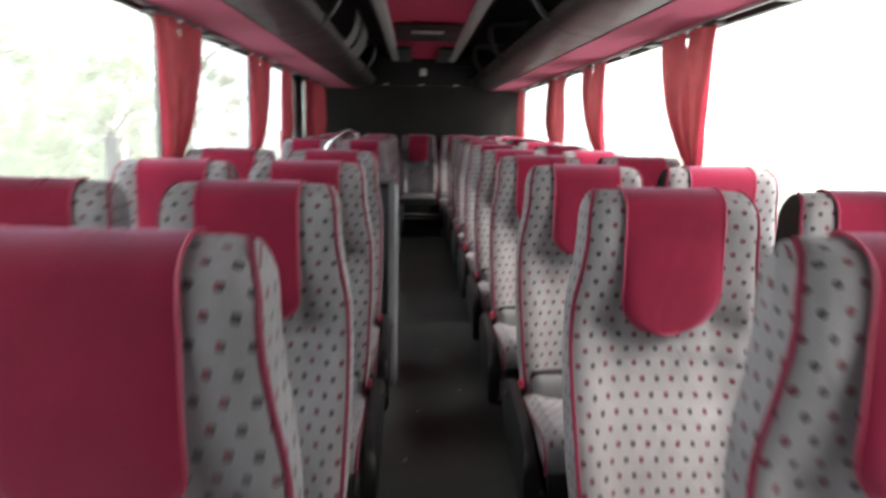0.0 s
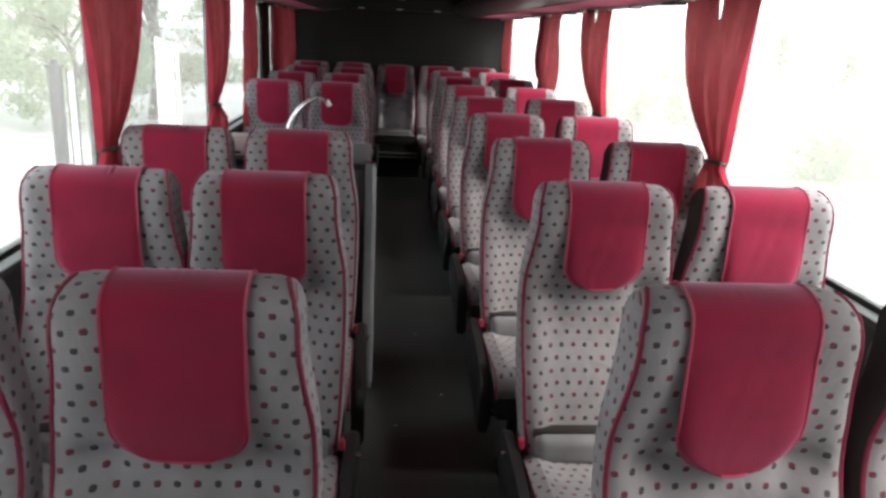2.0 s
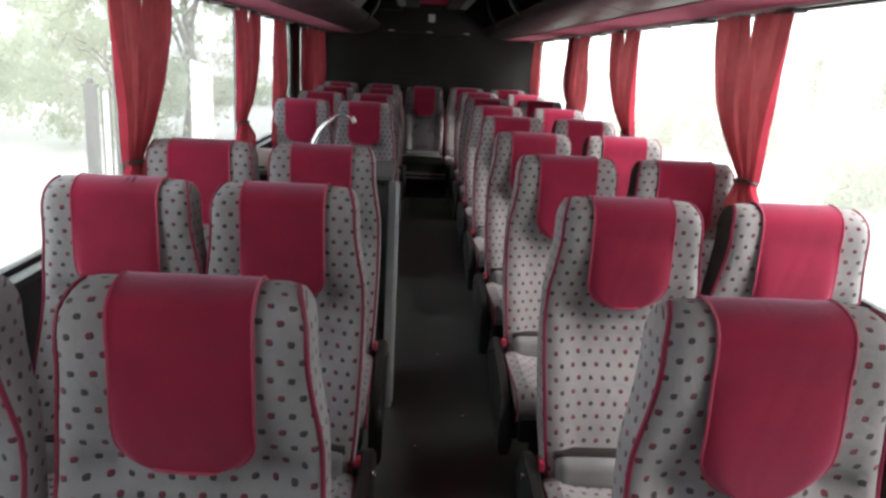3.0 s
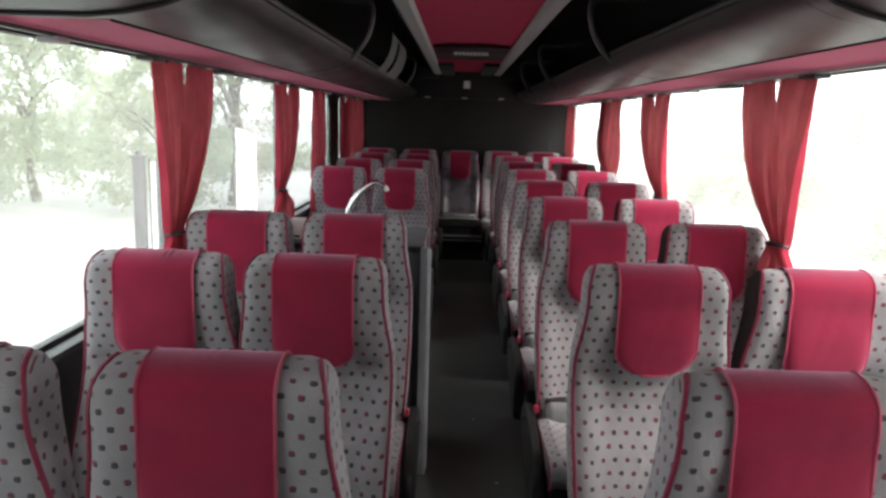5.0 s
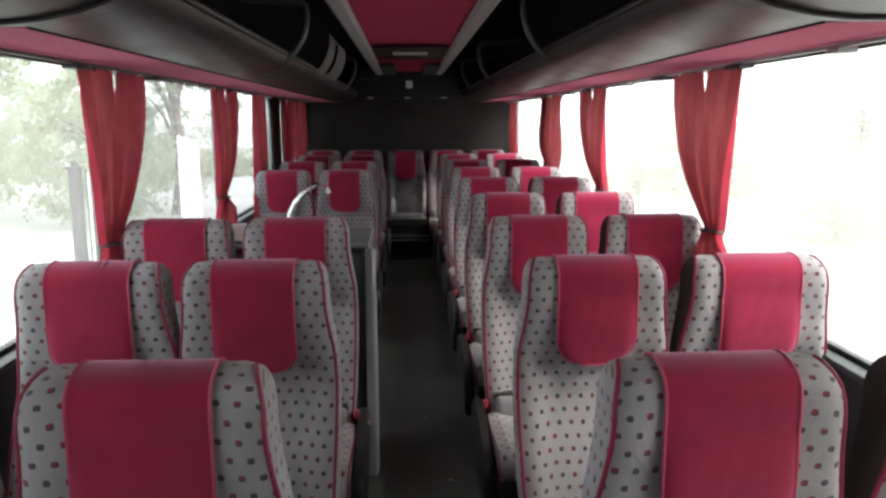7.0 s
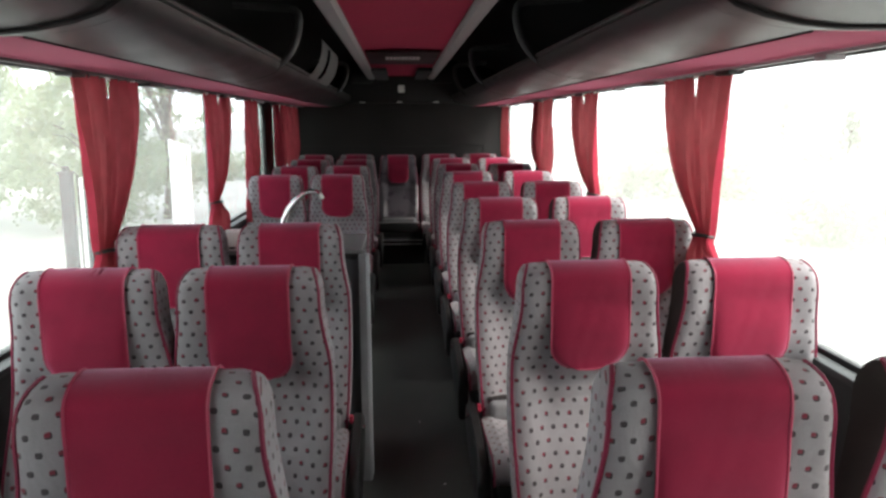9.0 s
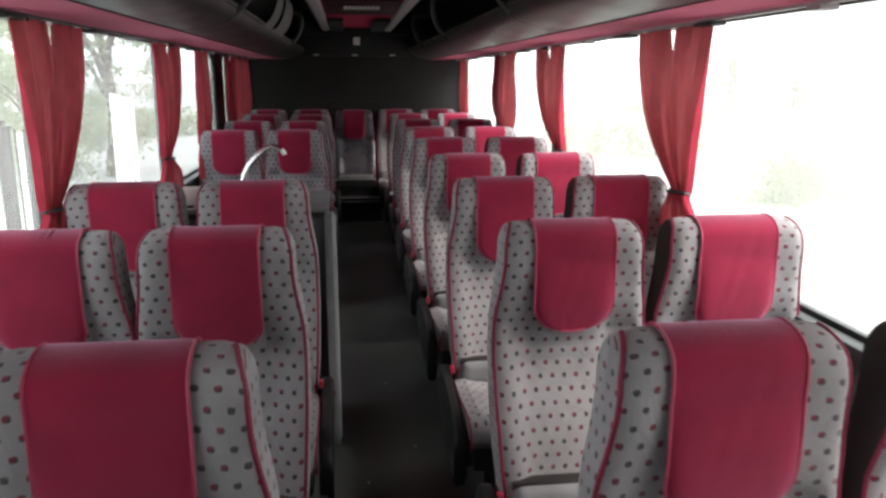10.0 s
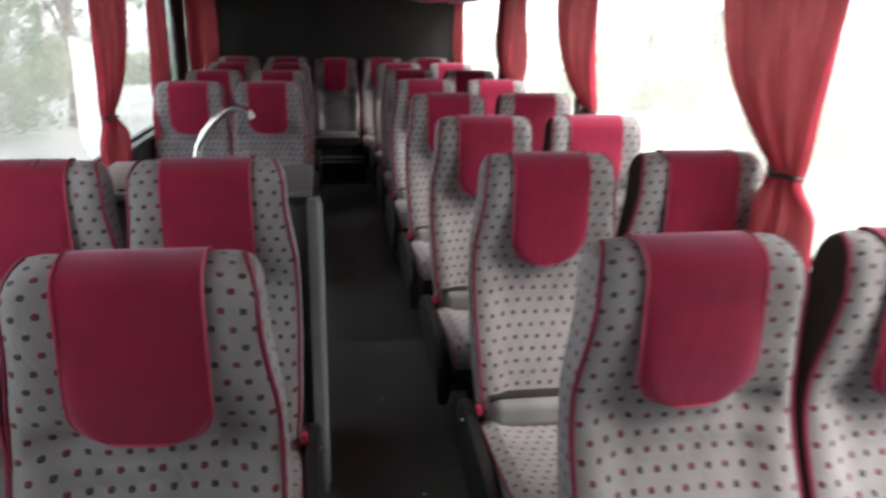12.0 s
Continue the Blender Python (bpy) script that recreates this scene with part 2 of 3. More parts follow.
def loft(bm, rings, closed=True, caps=True, uvs=None):
    """Skin over rings of equally many points. uvs: the same shape, in metres."""
    rows = [[bm.verts.new(p) for p in r] for r in rings]
    n = len(rows[0])
    lay = bm.loops.layers.uv.verify() if uvs else None
    for i in range(len(rows) - 1):
        for j in range(n if closed else n - 1):
            k = (j + 1) % n
            f = bm.faces.new((rows[i][j], rows[i][k], rows[i + 1][k], rows[i + 1][j]))
            if lay:
                for lp, (a, b) in zip(f.loops, ((i, j), (i, j + 1), (i + 1, j + 1), (i + 1, j))):
                    lp[lay].uv = uvs[a][b]
    if caps and closed:
        bm.faces.new(rows[0][::-1])
        bm.faces.new(rows[-1])
    return rows


def tube(bm, pts, r, sides=6, caps=True):
    pts = [Vector(p) for p in pts]
    rings, up = [], None
    for i, p in enumerate(pts):
        d = (pts[min(i + 1, len(pts) - 1)] - pts[max(i - 1, 0)]).normalized()
        if up is None:
            up = d.orthogonal().normalized()
        up = (up - d * up.dot(d)).normalized()
        side = d.cross(up)
        rr = r[i] if isinstance(r, (list, tuple)) else r
        rings.append([p + rr * (math.cos(a) * up + math.sin(a) * side) for a in [2 * math.pi * k / sides for k in range(sides)]])
    loft(bm, rings, True, caps)
    return bm


def extrude_y(bm, profile, ys):
    """A closed section of (x, z) points drawn out along y."""
    loft(bm, [[(x, y, z) for x, z in profile] for y in ys])
    return bm


def step01(a, b, x):
    t = min(1, max(0, (x - a) / (b - a)))
    return t * t * (3 - 2 * t)


# ---- seats: the front faces -y, the origin lies on the floor under the top of the backrest ----
TOP, ROUND = 1.127, 0.042


def lean(z):
    """The line of the backrest: upright at the head, sloping forward towards the cushion."""
    return -0.148 * (max(0.0, 1.02 - z) / 0.64) ** 1.55


def half_width(z):
    zs, ws = (0.36, 0.50, 0.66, 0.78, 0.86, 0.90, 0.95, 1.0, 1.05, 1.09, 1.135), (0.198, 0.210, 0.215, 0.214, 0.211, 0.206, 0.197, 0.190, 0.188, 0.187, 0.178)
    return float(np.interp(z, zs, ws))


EDGE = ((0.38, 0.50, 0.60, 0.68, 0.75, 0.80, 0.86, 0.93, 1.0, 1.05, 1.10), (0.034, 0.040, 0.032, 0.012, -0.006, -0.012, -0.006, 0.016, 0.034, 0.040, 0.032))
MIDDLE = ((0.38, 0.46, 0.56, 0.64, 0.72, 0.79, 0.84, 0.92, 1.0, 1.06, 1.10), (-0.002, 0.006, 0.010, -0.002, -0.030, -0.036, -0.020, 0.012, 0.024, 0.028, 0.024))


def front(x, z):
    """How far the cloth stands behind the origin, at a place across the backrest and a height."""
    a = abs(x) / half_width(z)
    t = step01(0.50, 0.84, a)
    out = float(np.interp(z, *EDGE)) * t + float(np.interp(z, *MIDDLE)) * (1 - t) - 0.014 * step01(0.90, 1.0, a)
    crease = math.exp(-((z - 0.812 - 0.02 * a) / 0.034) ** 2) * step01(0.36, 0.55, a) * (1 - step01(0.74, 0.95, a)) * (0.023 if x > 0 else 0.017)
    crease += 0.004 * math.exp(-((z - 0.748 + 0.015 * a) / 0.012) ** 2) * (1 - step01(0.7, 0.9, a))
    return lean(z) - out + crease


def dome(x, z):
    """How far the upper edge falls away towards the shoulders."""
    return 0.010 * (abs(x) / 0.180) ** 12 * step01(1.0, 1.10, z)


FRONT_STEPS = 24


def back_mesh():
    bm = bmesh.new()
    nf = FRONT_STEPS
    rings, uvs = [], []
    heights = list(np.linspace(0.385, 0.70, 11)) + list(np.linspace(0.715, 0.87, 18)) + list(np.linspace(0.895, TOP - ROUND, 8))
    levels = [(z, 90) for z in heights] + [(TOP - ROUND, 90 - a) for a in (18, 36, 54, 72, 86)]
    for z, ang in levels:
        c, s = math.sin(radians(ang)), math.cos(radians(ang))
        zz = z + ROUND * s
        w = half_width(zz) - 0.014 * (1 - c)
        thick = 0.082 + 0.022 * (1 - step01(0.6, 1.0, z))
        mid = lean(z) + ROUND
        ring, uv = [], []
        for i in range(nf + 1):
            x = w * math.sin(-math.pi / 2 + math.pi * i / nf) * 0.35 + w * (-1 + 2 * i / nf) * 0.65
            y = front(x * half_width(z) / w, z)
            ring.append((x, mid + (y - mid) * c, zz - dome(x, zz)))
            uv.append((x, zz + 0.06 * (1 - c)))
        yb = mid + (thick - ROUND) * c
        yw = ring[-1][1]
        for f in (0.25, 0.6, 0.9):
            ring.append((w + 0.006 * math.sin(f * 3.0), yw + (yb - yw) * f, zz - dome(w, zz)))
            uv.append((w + (yb - yw) * f + 0.01, zz))
        for f in (0.85, 0.0, -0.85):
            ring.append((w * f, yb + 0.004, zz - dome(w * f, zz)))
            uv.append((w * f, zz))
        for f in (0.9, 0.6, 0.25):
            ring.append((-w - 0.006 * math.sin(f * 3.0), yw + (yb - yw) * f, zz - dome(w, zz)))
            uv.append((-w - (yb - yw) * f - 0.01, zz))
        uv.append((-w - 0.0, zz))
        rings.append(ring), uvs.append(uv)
    loft(bm, rings, uvs=uvs)
    return bm


def edge_points(side):
    pts = [(side * (half_width(z) - 0.002), front(half_width(z) * 0.985, z) - 0.001, z - dome(half_width(z), z)) for z in np.linspace(0.40, TOP - ROUND, 26)]
    mid = ROUND
    y0 = pts[-1][1]
    for ang in (25, 50, 70, 86):
        c, s = math.cos(radians(ang)), math.sin(radians(ang))
        zz = TOP - ROUND + ROUND * s
        w = half_width(zz) - 0.014 * (1 - c) - 0.002
        pts.append((side * w, mid + (y0 - mid) * c, zz - dome(w, zz)))
    return pts


COVER_HALF = 0.108


def cover_half(z, low, corner):
    """Half the width of the cover: square above, round at its two lower corners."""
    t = min(1.0, max(0.0, (low + corner - z) / corner))
    return COVER_HALF - 0.95 * corner + 0.95 * corner * math.sqrt(1 - t * t)


def cover_mesh(low, skew, gather, corner):
    """A velour cover slipped over the head of the seat. low: its lower edge; skew: how far the edge slants; gather: where its seam puckers; corner: the radius of its lower corners."""
    bm = bmesh.new()
    n = 26
    zs = [low + corner * (1 - math.cos(math.pi / 2 * i / 9)) for i in range(10)] + list(np.linspace(low + corner + 0.02, TOP - ROUND, 12))
    rows = []
    for z in zs:
        hw = cover_half(z, low, corner)
        row = []
        soft = 1 - step01(0.94, TOP - ROUND, z)
        hang = 1 - step01(low, low + 0.14, z)
        for i in range(n + 1):
            t = -1 + 2 * i / n
            x = hw * t
            base = front(x, z)
            hung = base + 0.041 - 0.010 * hang ** 3
            puff = max(0.004, 0.008 * soft, hung * soft) * (1 - 0.5 * abs(t) ** 9)
            crease = 0.0007 * math.exp(-((t - 0.55 + 3.2 * (1.10 - z)) / 0.10) ** 2) + 0.0006 * math.exp(-((t + 0.62 - 2.4 * (z - low)) / 0.09) ** 2)
            row.append((x, base - 0.006 - puff + crease, z - dome(x, z) + skew * t * hang - 0.003 * (1 - t * t) * (1 - step01(low, low + 0.05, z))))
        rows.append(row)
    mid = ROUND
    last = len(rows) - 1
    for ang in (15, 30, 45, 60, 75, 90, 110, 130, 150, 172):
        c, s = math.cos(radians(ang)), math.sin(radians(ang))
        row = []
        for i in range(n + 1):
            t = -1 + 2 * i / n
            x = COVER_HALF * t
            y0 = rows[last][i][1]
            pucker = 0.0030 * math.exp(-((t - gather) / 0.20) ** 2) * math.cos((t - gather) * 42) * math.exp(-((ang - 62) / 45) ** 2)
            row.append((x, mid + ((y0 - mid) * c if c > 0 else -c * (ROUND + 0.006)), TOP - ROUND + (ROUND + 0.005 + pucker) * s - dome(x, TOP)))
        rows.append(row)
    rows.append([(x, y + 0.012, z - 0.09) for x, y, z in rows[-1]])
    loft(bm, rows, closed=False)
    rim = [r[0] for r in rows[::-1]] + [p for p in rows[0][1:-1]] + [r[-1] for r in rows]
    return bm, rim


def cushion_mesh(deep=1.0):
    bm = bmesh.new()
    rings, uvs = [], []
    w = 0.212
    for y, top, low, sc in ((-0.115, 0.385, 0.33, 0.94), (-0.13, 0.402, 0.322, 0.98), (-0.22, 0.408, 0.32, 1), (-0.34, 0.412, 0.32, 1), (-0.46, 0.424, 0.32, 1), (-0.54, 0.430, 0.322, 1), (-0.575, 0.422, 0.328, 0.995), (-0.595, 0.400, 0.332, 0.98), (-0.602, 0.372, 0.345, 0.95)):
        ring, uv = [], []
        y = -0.115 + (y + 0.115) * deep
        for i in range(13):
            t = -1 + 2 * i / 12
            a = abs(t)
            zz = top - 0.012 * (1 - a * a) + 0.010 * step01(0.6, 0.9, a) - 0.020 * step01(0.88, 1.0, a)
            ring.append((w * sc * t, y, zz)), uv.append((w * t, y))
        ring += [(w * sc + 0.004, y, (top + low) / 2), (w * sc * 0.97, y, low), (-w * sc * 0.97, y, low), (-w * sc - 0.004, y, (top + low) / 2)]
        uv += [(w + 0.07, y), (w + 0.12, y), (-w - 0.12, y), (-w - 0.07, y), (-w, y)]
        rings.append(ring), uvs.append(uv)
    loft(bm, rings, uvs=uvs)
    return bm


def make_seat(name, label, aisle, deep=1.0, cloth=CLOTH, dark_side=False, cover=(0.832, 0.0, 0.1, 0.055)):
    """aisle: -1 or 1, the side of the seat on which the gangway runs; 0: none."""
    seat = thing(name, label, "seat")
    bm = back_mesh()
    if dark_side:
        bm.faces.ensure_lookup_table()
        around = FRONT_STEPS + 10
        for k in range(len(bm.faces) - 2):
            if k % around >= FRONT_STEPS + 6:
                bm.faces[k].material_index = 1
    back = part("backrest", bm, (cloth, SIDE) if dark_side else cloth, seat)
    for side in (-1, 1):
        part("piping", tube(bmesh.new(), edge_points(side), 0.0048, 6), PIPE, back, "crimson piping")
    bm, rim = cover_mesh(*cover)
    cover = part("headrest_cover", bm, RED, seat, "crimson velour headrest cover")
    part("hem", tube(bmesh.new(), rim, 0.0029, 5), HEM, cover)
    bm = bmesh.new()
    rings = []
    for z, ww, d in ((0.34, 0.17, 0.020), (0.38, 0.195, 0.028), (0.55, 0.203, 0.032), (0.8, 0.200, 0.030), (1.0, 0.18, 0.026), (1.06, 0.165, 0.018), (1.085, 0.14, 0.006)):
        y = lean(z) + 0.084 + 0.020 * (1 - step01(0.6, 1.0, z))
        rings.append([(ww * c, y + d * e, z) for c, e in ((-1, 0), (1, 0), (0.96, 0.7), (0.7, 1), (0, 1.1), (-0.7, 1), (-0.96, 0.7))])
    loft(bm, rings)
    part("back_shell", bm, SHELL, seat, "dark brown plastic back shell")
    bm = bmesh.new()
    box(bm, -0.180, 0.180, -0.205, -0.125, 0.385, 0.468, 0.026, 3)
    part("lumbar_flap", bm, PLAIN, seat, "plain grey cloth flap")
    bm = bmesh.new()
    box(bm, -0.186, 0.186, -0.172, -0.130, 0.462, 0.475, 0.004)
    part("flap_seam", bm, SHELL, seat, "dark seam above the flap")
    cushion = part("cushion", cushion_mesh(deep), cloth, seat)
    for side in (-1, 1):
        bm = bmesh.new()
        tube(bm, [(side * 0.213, -0.115 + (y + 0.115) * deep, z) for y, z in ((-0.13, 0.384), (-0.22, 0.392), (-0.34, 0.396), (-0.46, 0.408), (-0.54, 0.413), (-0.577, 0.40), (-0.598, 0.37), (-0.600, 0.33))], 0.0048, 6)
        part("cushion_piping", bm, PIPE, cushion, "crimson piping")
    bm = bmesh.new()
    box(bm, -0.20, 0.20, -0.115 - 0.455 * deep, -0.02, 0.235, 0.324, 0.012)
    part("seat_frame", bm, STEEL, seat)
    for y in (-0.10 - 0.40 * deep, -0.06):
        bm = bmesh.new()
        tube(bm, [(0.13 * (aisle or 1), y, 0.24), (0.13 * (aisle or 1), y + 0.01, 0.02)], 0.020, 8)
        box(bm, 0.13 * (aisle or 1) - 0.05, 0.13 * (aisle or 1) + 0.05, y - 0.04, y + 0.06, 0.0, 0.018, 0.004)
        part("leg", bm, STEEL, seat)
    if aisle:
        a = aisle
        bm = bmesh.new()
        rings = []
        for y, lo, hi in ((-0.04, 0.33, 0.38), (-0.055, 0.30, 0.415), (-0.10, 0.27, 0.430), (-0.25, 0.225, 0.412), (-0.42, 0.185, 0.392), (-0.50, 0.165, 0.376), (-0.535, 0.170, 0.350), (-0.548, 0.20, 0.31)):
            rings.append([(a * (0.240 + 0.022 * cx), y, lo + (hi - lo) * cz) for cx, cz in ((-1, 0.12), (-1, 0.88), (-0.6, 1), (0.6, 1), (1, 0.88), (1, 0.12), (0.6, 0), (-0.6, 0))])
        loft(bm, rings)
        arm = part("armrest", bm, PLASTIC, seat, "charcoal plastic armrest")
        bm = bmesh.new()
        bmesh.ops.create_cone(bm, cap_ends=True, segments=10, radius1=0.010, radius2=0.008, depth=0.012, matrix=pose(a * 0.262, -0.16, 0.40, 0, 90, 0))
        part("bolt", bm, CHROME, arm)
        bm = bmesh.new()
        box(bm, a * 0.219 - 0.007, a * 0.219 + 0.007, -0.180, -0.154, 0.424, 0.450, 0.003)
        part("recline_lever", bm, LEVER, seat, "red plastic recline lever")
        bm = bmesh.new()
        box(bm, a * 0.205 - 0.012, a * 0.205 + 0.016, -0.16, -0.06, 0.33, 0.415, 0.01)
        part("hinge", bm, STEEL, seat)
    return seat


left_aisle = make_seat("coach_seat", "grey dotted fabric aisle seat with crimson headrest cover and armrest", 1, cover=(0.838, -0.003, 0.05, 0.052))
right_aisle = make_seat("coach_seat", "grey dotted fabric aisle seat with crimson headrest cover and armrest", -1, cover=(0.818, 0.003, -0.28, 0.084))
right_aisle_short = make_seat("coach_seat", "grey dotted fabric aisle seat with short crimson headrest cover and armrest", -1, cover=(0.842, 0.002, 0.2, 0.070))
window_seat = make_seat("coach_seat", "grey dotted fabric window seat with crimson headrest cover", 0, cover=(0.837, -0.004, 0.3, 0.058))
right_window = make_seat("coach_seat", "grey dotted fabric window seat with brown side and crimson headrest cover", 0, dark_side=True, cover=(0.832, 0.004, -0.2, 0.058))
LEFT_ROWS = (1.0, 1.855, 2.714, 3.50, 6.17, 7.15, 8.1)
RIGHT_ROWS = (1.04, 1.855, 2.722, 3.615, 4.52, 5.46, 6.38, 7.30, 8.2)
LX, LW, RX, RW = -0.439, -0.866, 0.478, 0.930
first = {}


def floor_z(y):
    """The gangway rises slightly towards the rear."""
    return 0.0088 * max(0.0, min(y, 8.6) - 4.3)


def put_seat(src, x, y, group, lift=0.0, turn=0.0):
    m = pose(x, y + 0.018, floor_z(y) + lift, 0, 0, turn)
    if src not in first:
        first[src] = True
        src.matrix_basis = m
        ob = src
    else:
        ob = copy_thing(src, m)
    ob["group"] = group
    return ob


rng = random.Random(4)
NUDGE = {("L", 1.0): (0.011, -0.015), ("L", 1.855): (0.0, -0.045), ("L", 3.50): (-0.002, -0.008), ("L", 6.17): (-0.040, -0.054), ("L", 7.15): (-0.035, -0.045), ("L", 8.1): (-0.02, -0.03), ("R", 1.04): (0.045, 0.03), ("R", 1.855): (0.0, 0.012), ("R", 2.722): (0.004, 0.004)}
LIFT = {("L", 3.50): 0.014, ("L", 1.855): -0.007, ("R", 1.855): -0.010}
for side, rows, xa, xw, aisle_seat, by_window in (("L", LEFT_ROWS, LX, LW, left_aisle, window_seat), ("R", RIGHT_ROWS, RX, RW, right_aisle, right_window)):
    for y in rows:
        da, dw = NUDGE.get((side, y), (0.0, 0.0))
        put_seat(right_aisle_short if (side, y) == ("R", 2.722) else aisle_seat, xa + da, y, "coach seats in rows", LIFT.get((side, y), 0.0), rng.uniform(-0.6, 0.6))
        put_seat(window_seat if y < 1.2 else by_window, xw + dw, y, "coach seats in rows", LIFT.get((side, y), 0.0), rng.uniform(-0.6, 0.6))
middle = make_seat("coach_seat", "grey fabric middle seat with short cushion above the rear step", 0, 0.3, VINYL)
for ob in middle.children:
    if ob.name.startswith("cushion"):
        ob.data.materials[0] = BLACK
bm = bmesh.new()
box(bm, -0.21, 0.21, -0.262, -0.245, 0.418, 0.434, 0.004)
part("edge_trim", bm, STRIP, middle, "pale edge trim")
put_seat(middle, -0.045, 8.98, "rear bench seats")
for x in (-0.95, -0.50, 0.41, 0.86):
    ob = put_seat(window_seat, x, 9.12, "rear bench seats")
    ob["label"] = "grey dotted fabric rear bench seat with crimson headrest cover"

# ---- the coach body ----
BACK, FRONT = 9.42, -2.4
SILL, HEAD = 0.83, 1.69
WALL = 1.15


def structure(name, bm, mat, label, smooth=True):
    return tagged(part(name, bm, mat, None, "", smooth), label, name.split("_")[0], kind="structure")


bm = bmesh.new()
loft(bm, [[(-1.25, y, floor_z(y)), (1.25, y, floor_z(y)), (1.25, y, -0.08), (-1.25, y, -0.08)] for y in (FRONT - 0.1, 4.3, 6.4, 8.6, BACK + 0.1)])
structure("floor", bm, FLOOR, "dark worn rubber gangway floor of the coach")

# window pillars: place along the coach and half width
PILLARS = {-1: ((-0.25, 0.06), (0.36, 0.02), (1.88, 0.02), (3.66, 0.02), (5.50, 0.02), (7.01, 0.10), (7.60, 0.20), (8.95, 0.06), (BACK - 0.05, 0.05)), 1: ((-0.25, 0.06), (0.36, 0.02), (1.88, 0.02), (3.68, 0.02), (5.55, 0.02), (7.2, 0.28), (BACK - 0.05, 0.05))}


def side_wall(s, name):
    bm = bmesh.new()
    box(bm, s * WALL, s * (WALL + 0.10), FRONT, BACK, -0.3, SILL)
    box(bm, s * WALL, s * (WALL + 0.10), FRONT, BACK, HEAD + 0.02, 2.0)
    # Unseen blank stretch, added in place of front windows to cut light on the first rows.
    first_y = PILLARS[s][0][0]
    box(bm, s * WALL, s * (WALL + 0.10), FRONT, first_y, SILL - 0.002, HEAD + 0.022)
    for y, h in PILLARS[s]:
        box(bm, s * (WALL + 0.03), s * (WALL + 0.07), y - h, y + h, SILL - 0.002, HEAD + 0.022)
    wall = structure(name, bm, GASKET, "black side wall of the coach with window pillars")
    bm = bmesh.new()
    box(bm, s * (WALL - 0.018), s * (WALL + 0.03), FRONT, BACK, SILL - 0.005, SILL + 0.018, 0.008)
    part("window_sill", bm, PLASTIC, wall)
    return wall


side_wall(-1, "wall_left")
side_wall(1, "wall_right")
k = 1
for s in (-1, 1):
    for (a, ha), (b, hb) in zip(PILLARS[s], PILLARS[s][1:]):
        y0, y1 = a + ha, b - hb
        bm = bmesh.new()
        for u in ((y0, y0 + 0.010, SILL, HEAD + 0.02), (y1 - 0.010, y1, SILL, HEAD + 0.02), (y0 + 0.010, y1 - 0.010, SILL, SILL + 0.03), (y0 + 0.010, y1 - 0.010, HEAD - 0.002, HEAD + 0.02)):
            box(bm, s * (WALL + 0.035), s * (WALL + 0.065), u[0], u[1], u[2], u[3])
        for yy, d, hh in ((y0 + 0.010, 1, ha), (y1 - 0.010, -1, hb)):
            r = 0.16 if hh > 0.1 else 0.05
            pts = [(yy, HEAD - 0.002)] + [(yy + d * r * (1 - math.cos(t)), HEAD - 0.002 - r * (1 - math.sin(t))) for t in np.linspace(0, math.pi / 2, 7)]
            loft(bm, [[(s * (WALL + 0.038), y, z) for y, z in pts], [(s * (WALL + 0.062), y, z) for y, z in pts]])
        win = tagged(part("window_%d" % k, bm, GASKET), "black rubber framed coach side window", "window", kind="structure")
        bm = bmesh.new()
        box(bm, s * (WALL + 0.048), s * (WALL + 0.052), y0 + 0.01, y1 - 0.01, SILL + 0.01, HEAD + 0.01)
        pane = part("pane", bm, TINTED if s < 0 and y0 > 7 else GLASS if s > 0 else MISTED if 3.5 < y0 < 7 else CLEAR, win, smooth=False)
        pane.visible_shadow = False
        k += 1

# rear wall with its dark panel
bm = bmesh.new()
box(bm, -1.25, 1.25, BACK, BACK + 0.10, -0.3, 2.23)
rear = structure("wall_rear", bm, BLACK, "black rear wall of the coach above the bench")
for name, x0, x1, z0, z1 in (("upper_panel", -1.12, 1.13, 1.257, 1.735), ("lower_panel", -1.12, -0.06, 0.75, 1.2565), ("corner_panel", 0.922, 1.13, 0.75, 1.2565), ("hatch", -0.052, 0.913, 0.75, 1.247)):
    bm = bmesh.new()
    box(bm, x0, x1, BACK - 0.035, BACK - 0.003, z0, z1)
    part(name, bm, REAR_PANEL, rear)
bm = bmesh.new()
box(bm, -0.62, 0.62, BACK - 0.24, BACK - 0.003, 1.725, 2.18, 0.01)
part("header", bm, BLACK, rear, "black header panel")
bm = bmesh.new()
box(bm, -0.035, 0.035, BACK - 0.255, BACK - 0.241, 1.835, 1.915, 0.004)
tagged(part("smoke_sensor", bm, WHITE), "small square white plastic sensor plate on the black header", "sensor")
for x in (-0.424, -0.02, 0.378):
    bm = bmesh.new()
    box(bm, x - 0.03, x + 0.03, BACK - 0.262, BACK - 0.241, 1.727, 1.738, 0.003)
    tagged(part("clip", bm, WHITE), "small white plastic clip below the header panel", "clip", "header clips")
for x in (-0.42, 0.44):
    bm = bmesh.new()
    box(bm, x - 0.11, x + 0.11, BACK - 0.42, BACK - 0.25, 1.93, 2.06, 0.02)
    tagged(part("loudspeaker", bm, BLACK), "black loudspeaker box under the ceiling end", "loudspeaker", "rear loudspeakers")
bm = bmesh.new()
box(bm, -0.238, 0.222, 8.62, BACK - 0.04, 0.0, 0.30, 0.008)
step = structure("step_rear", bm, BLACK, "black box step under the rear middle seat")
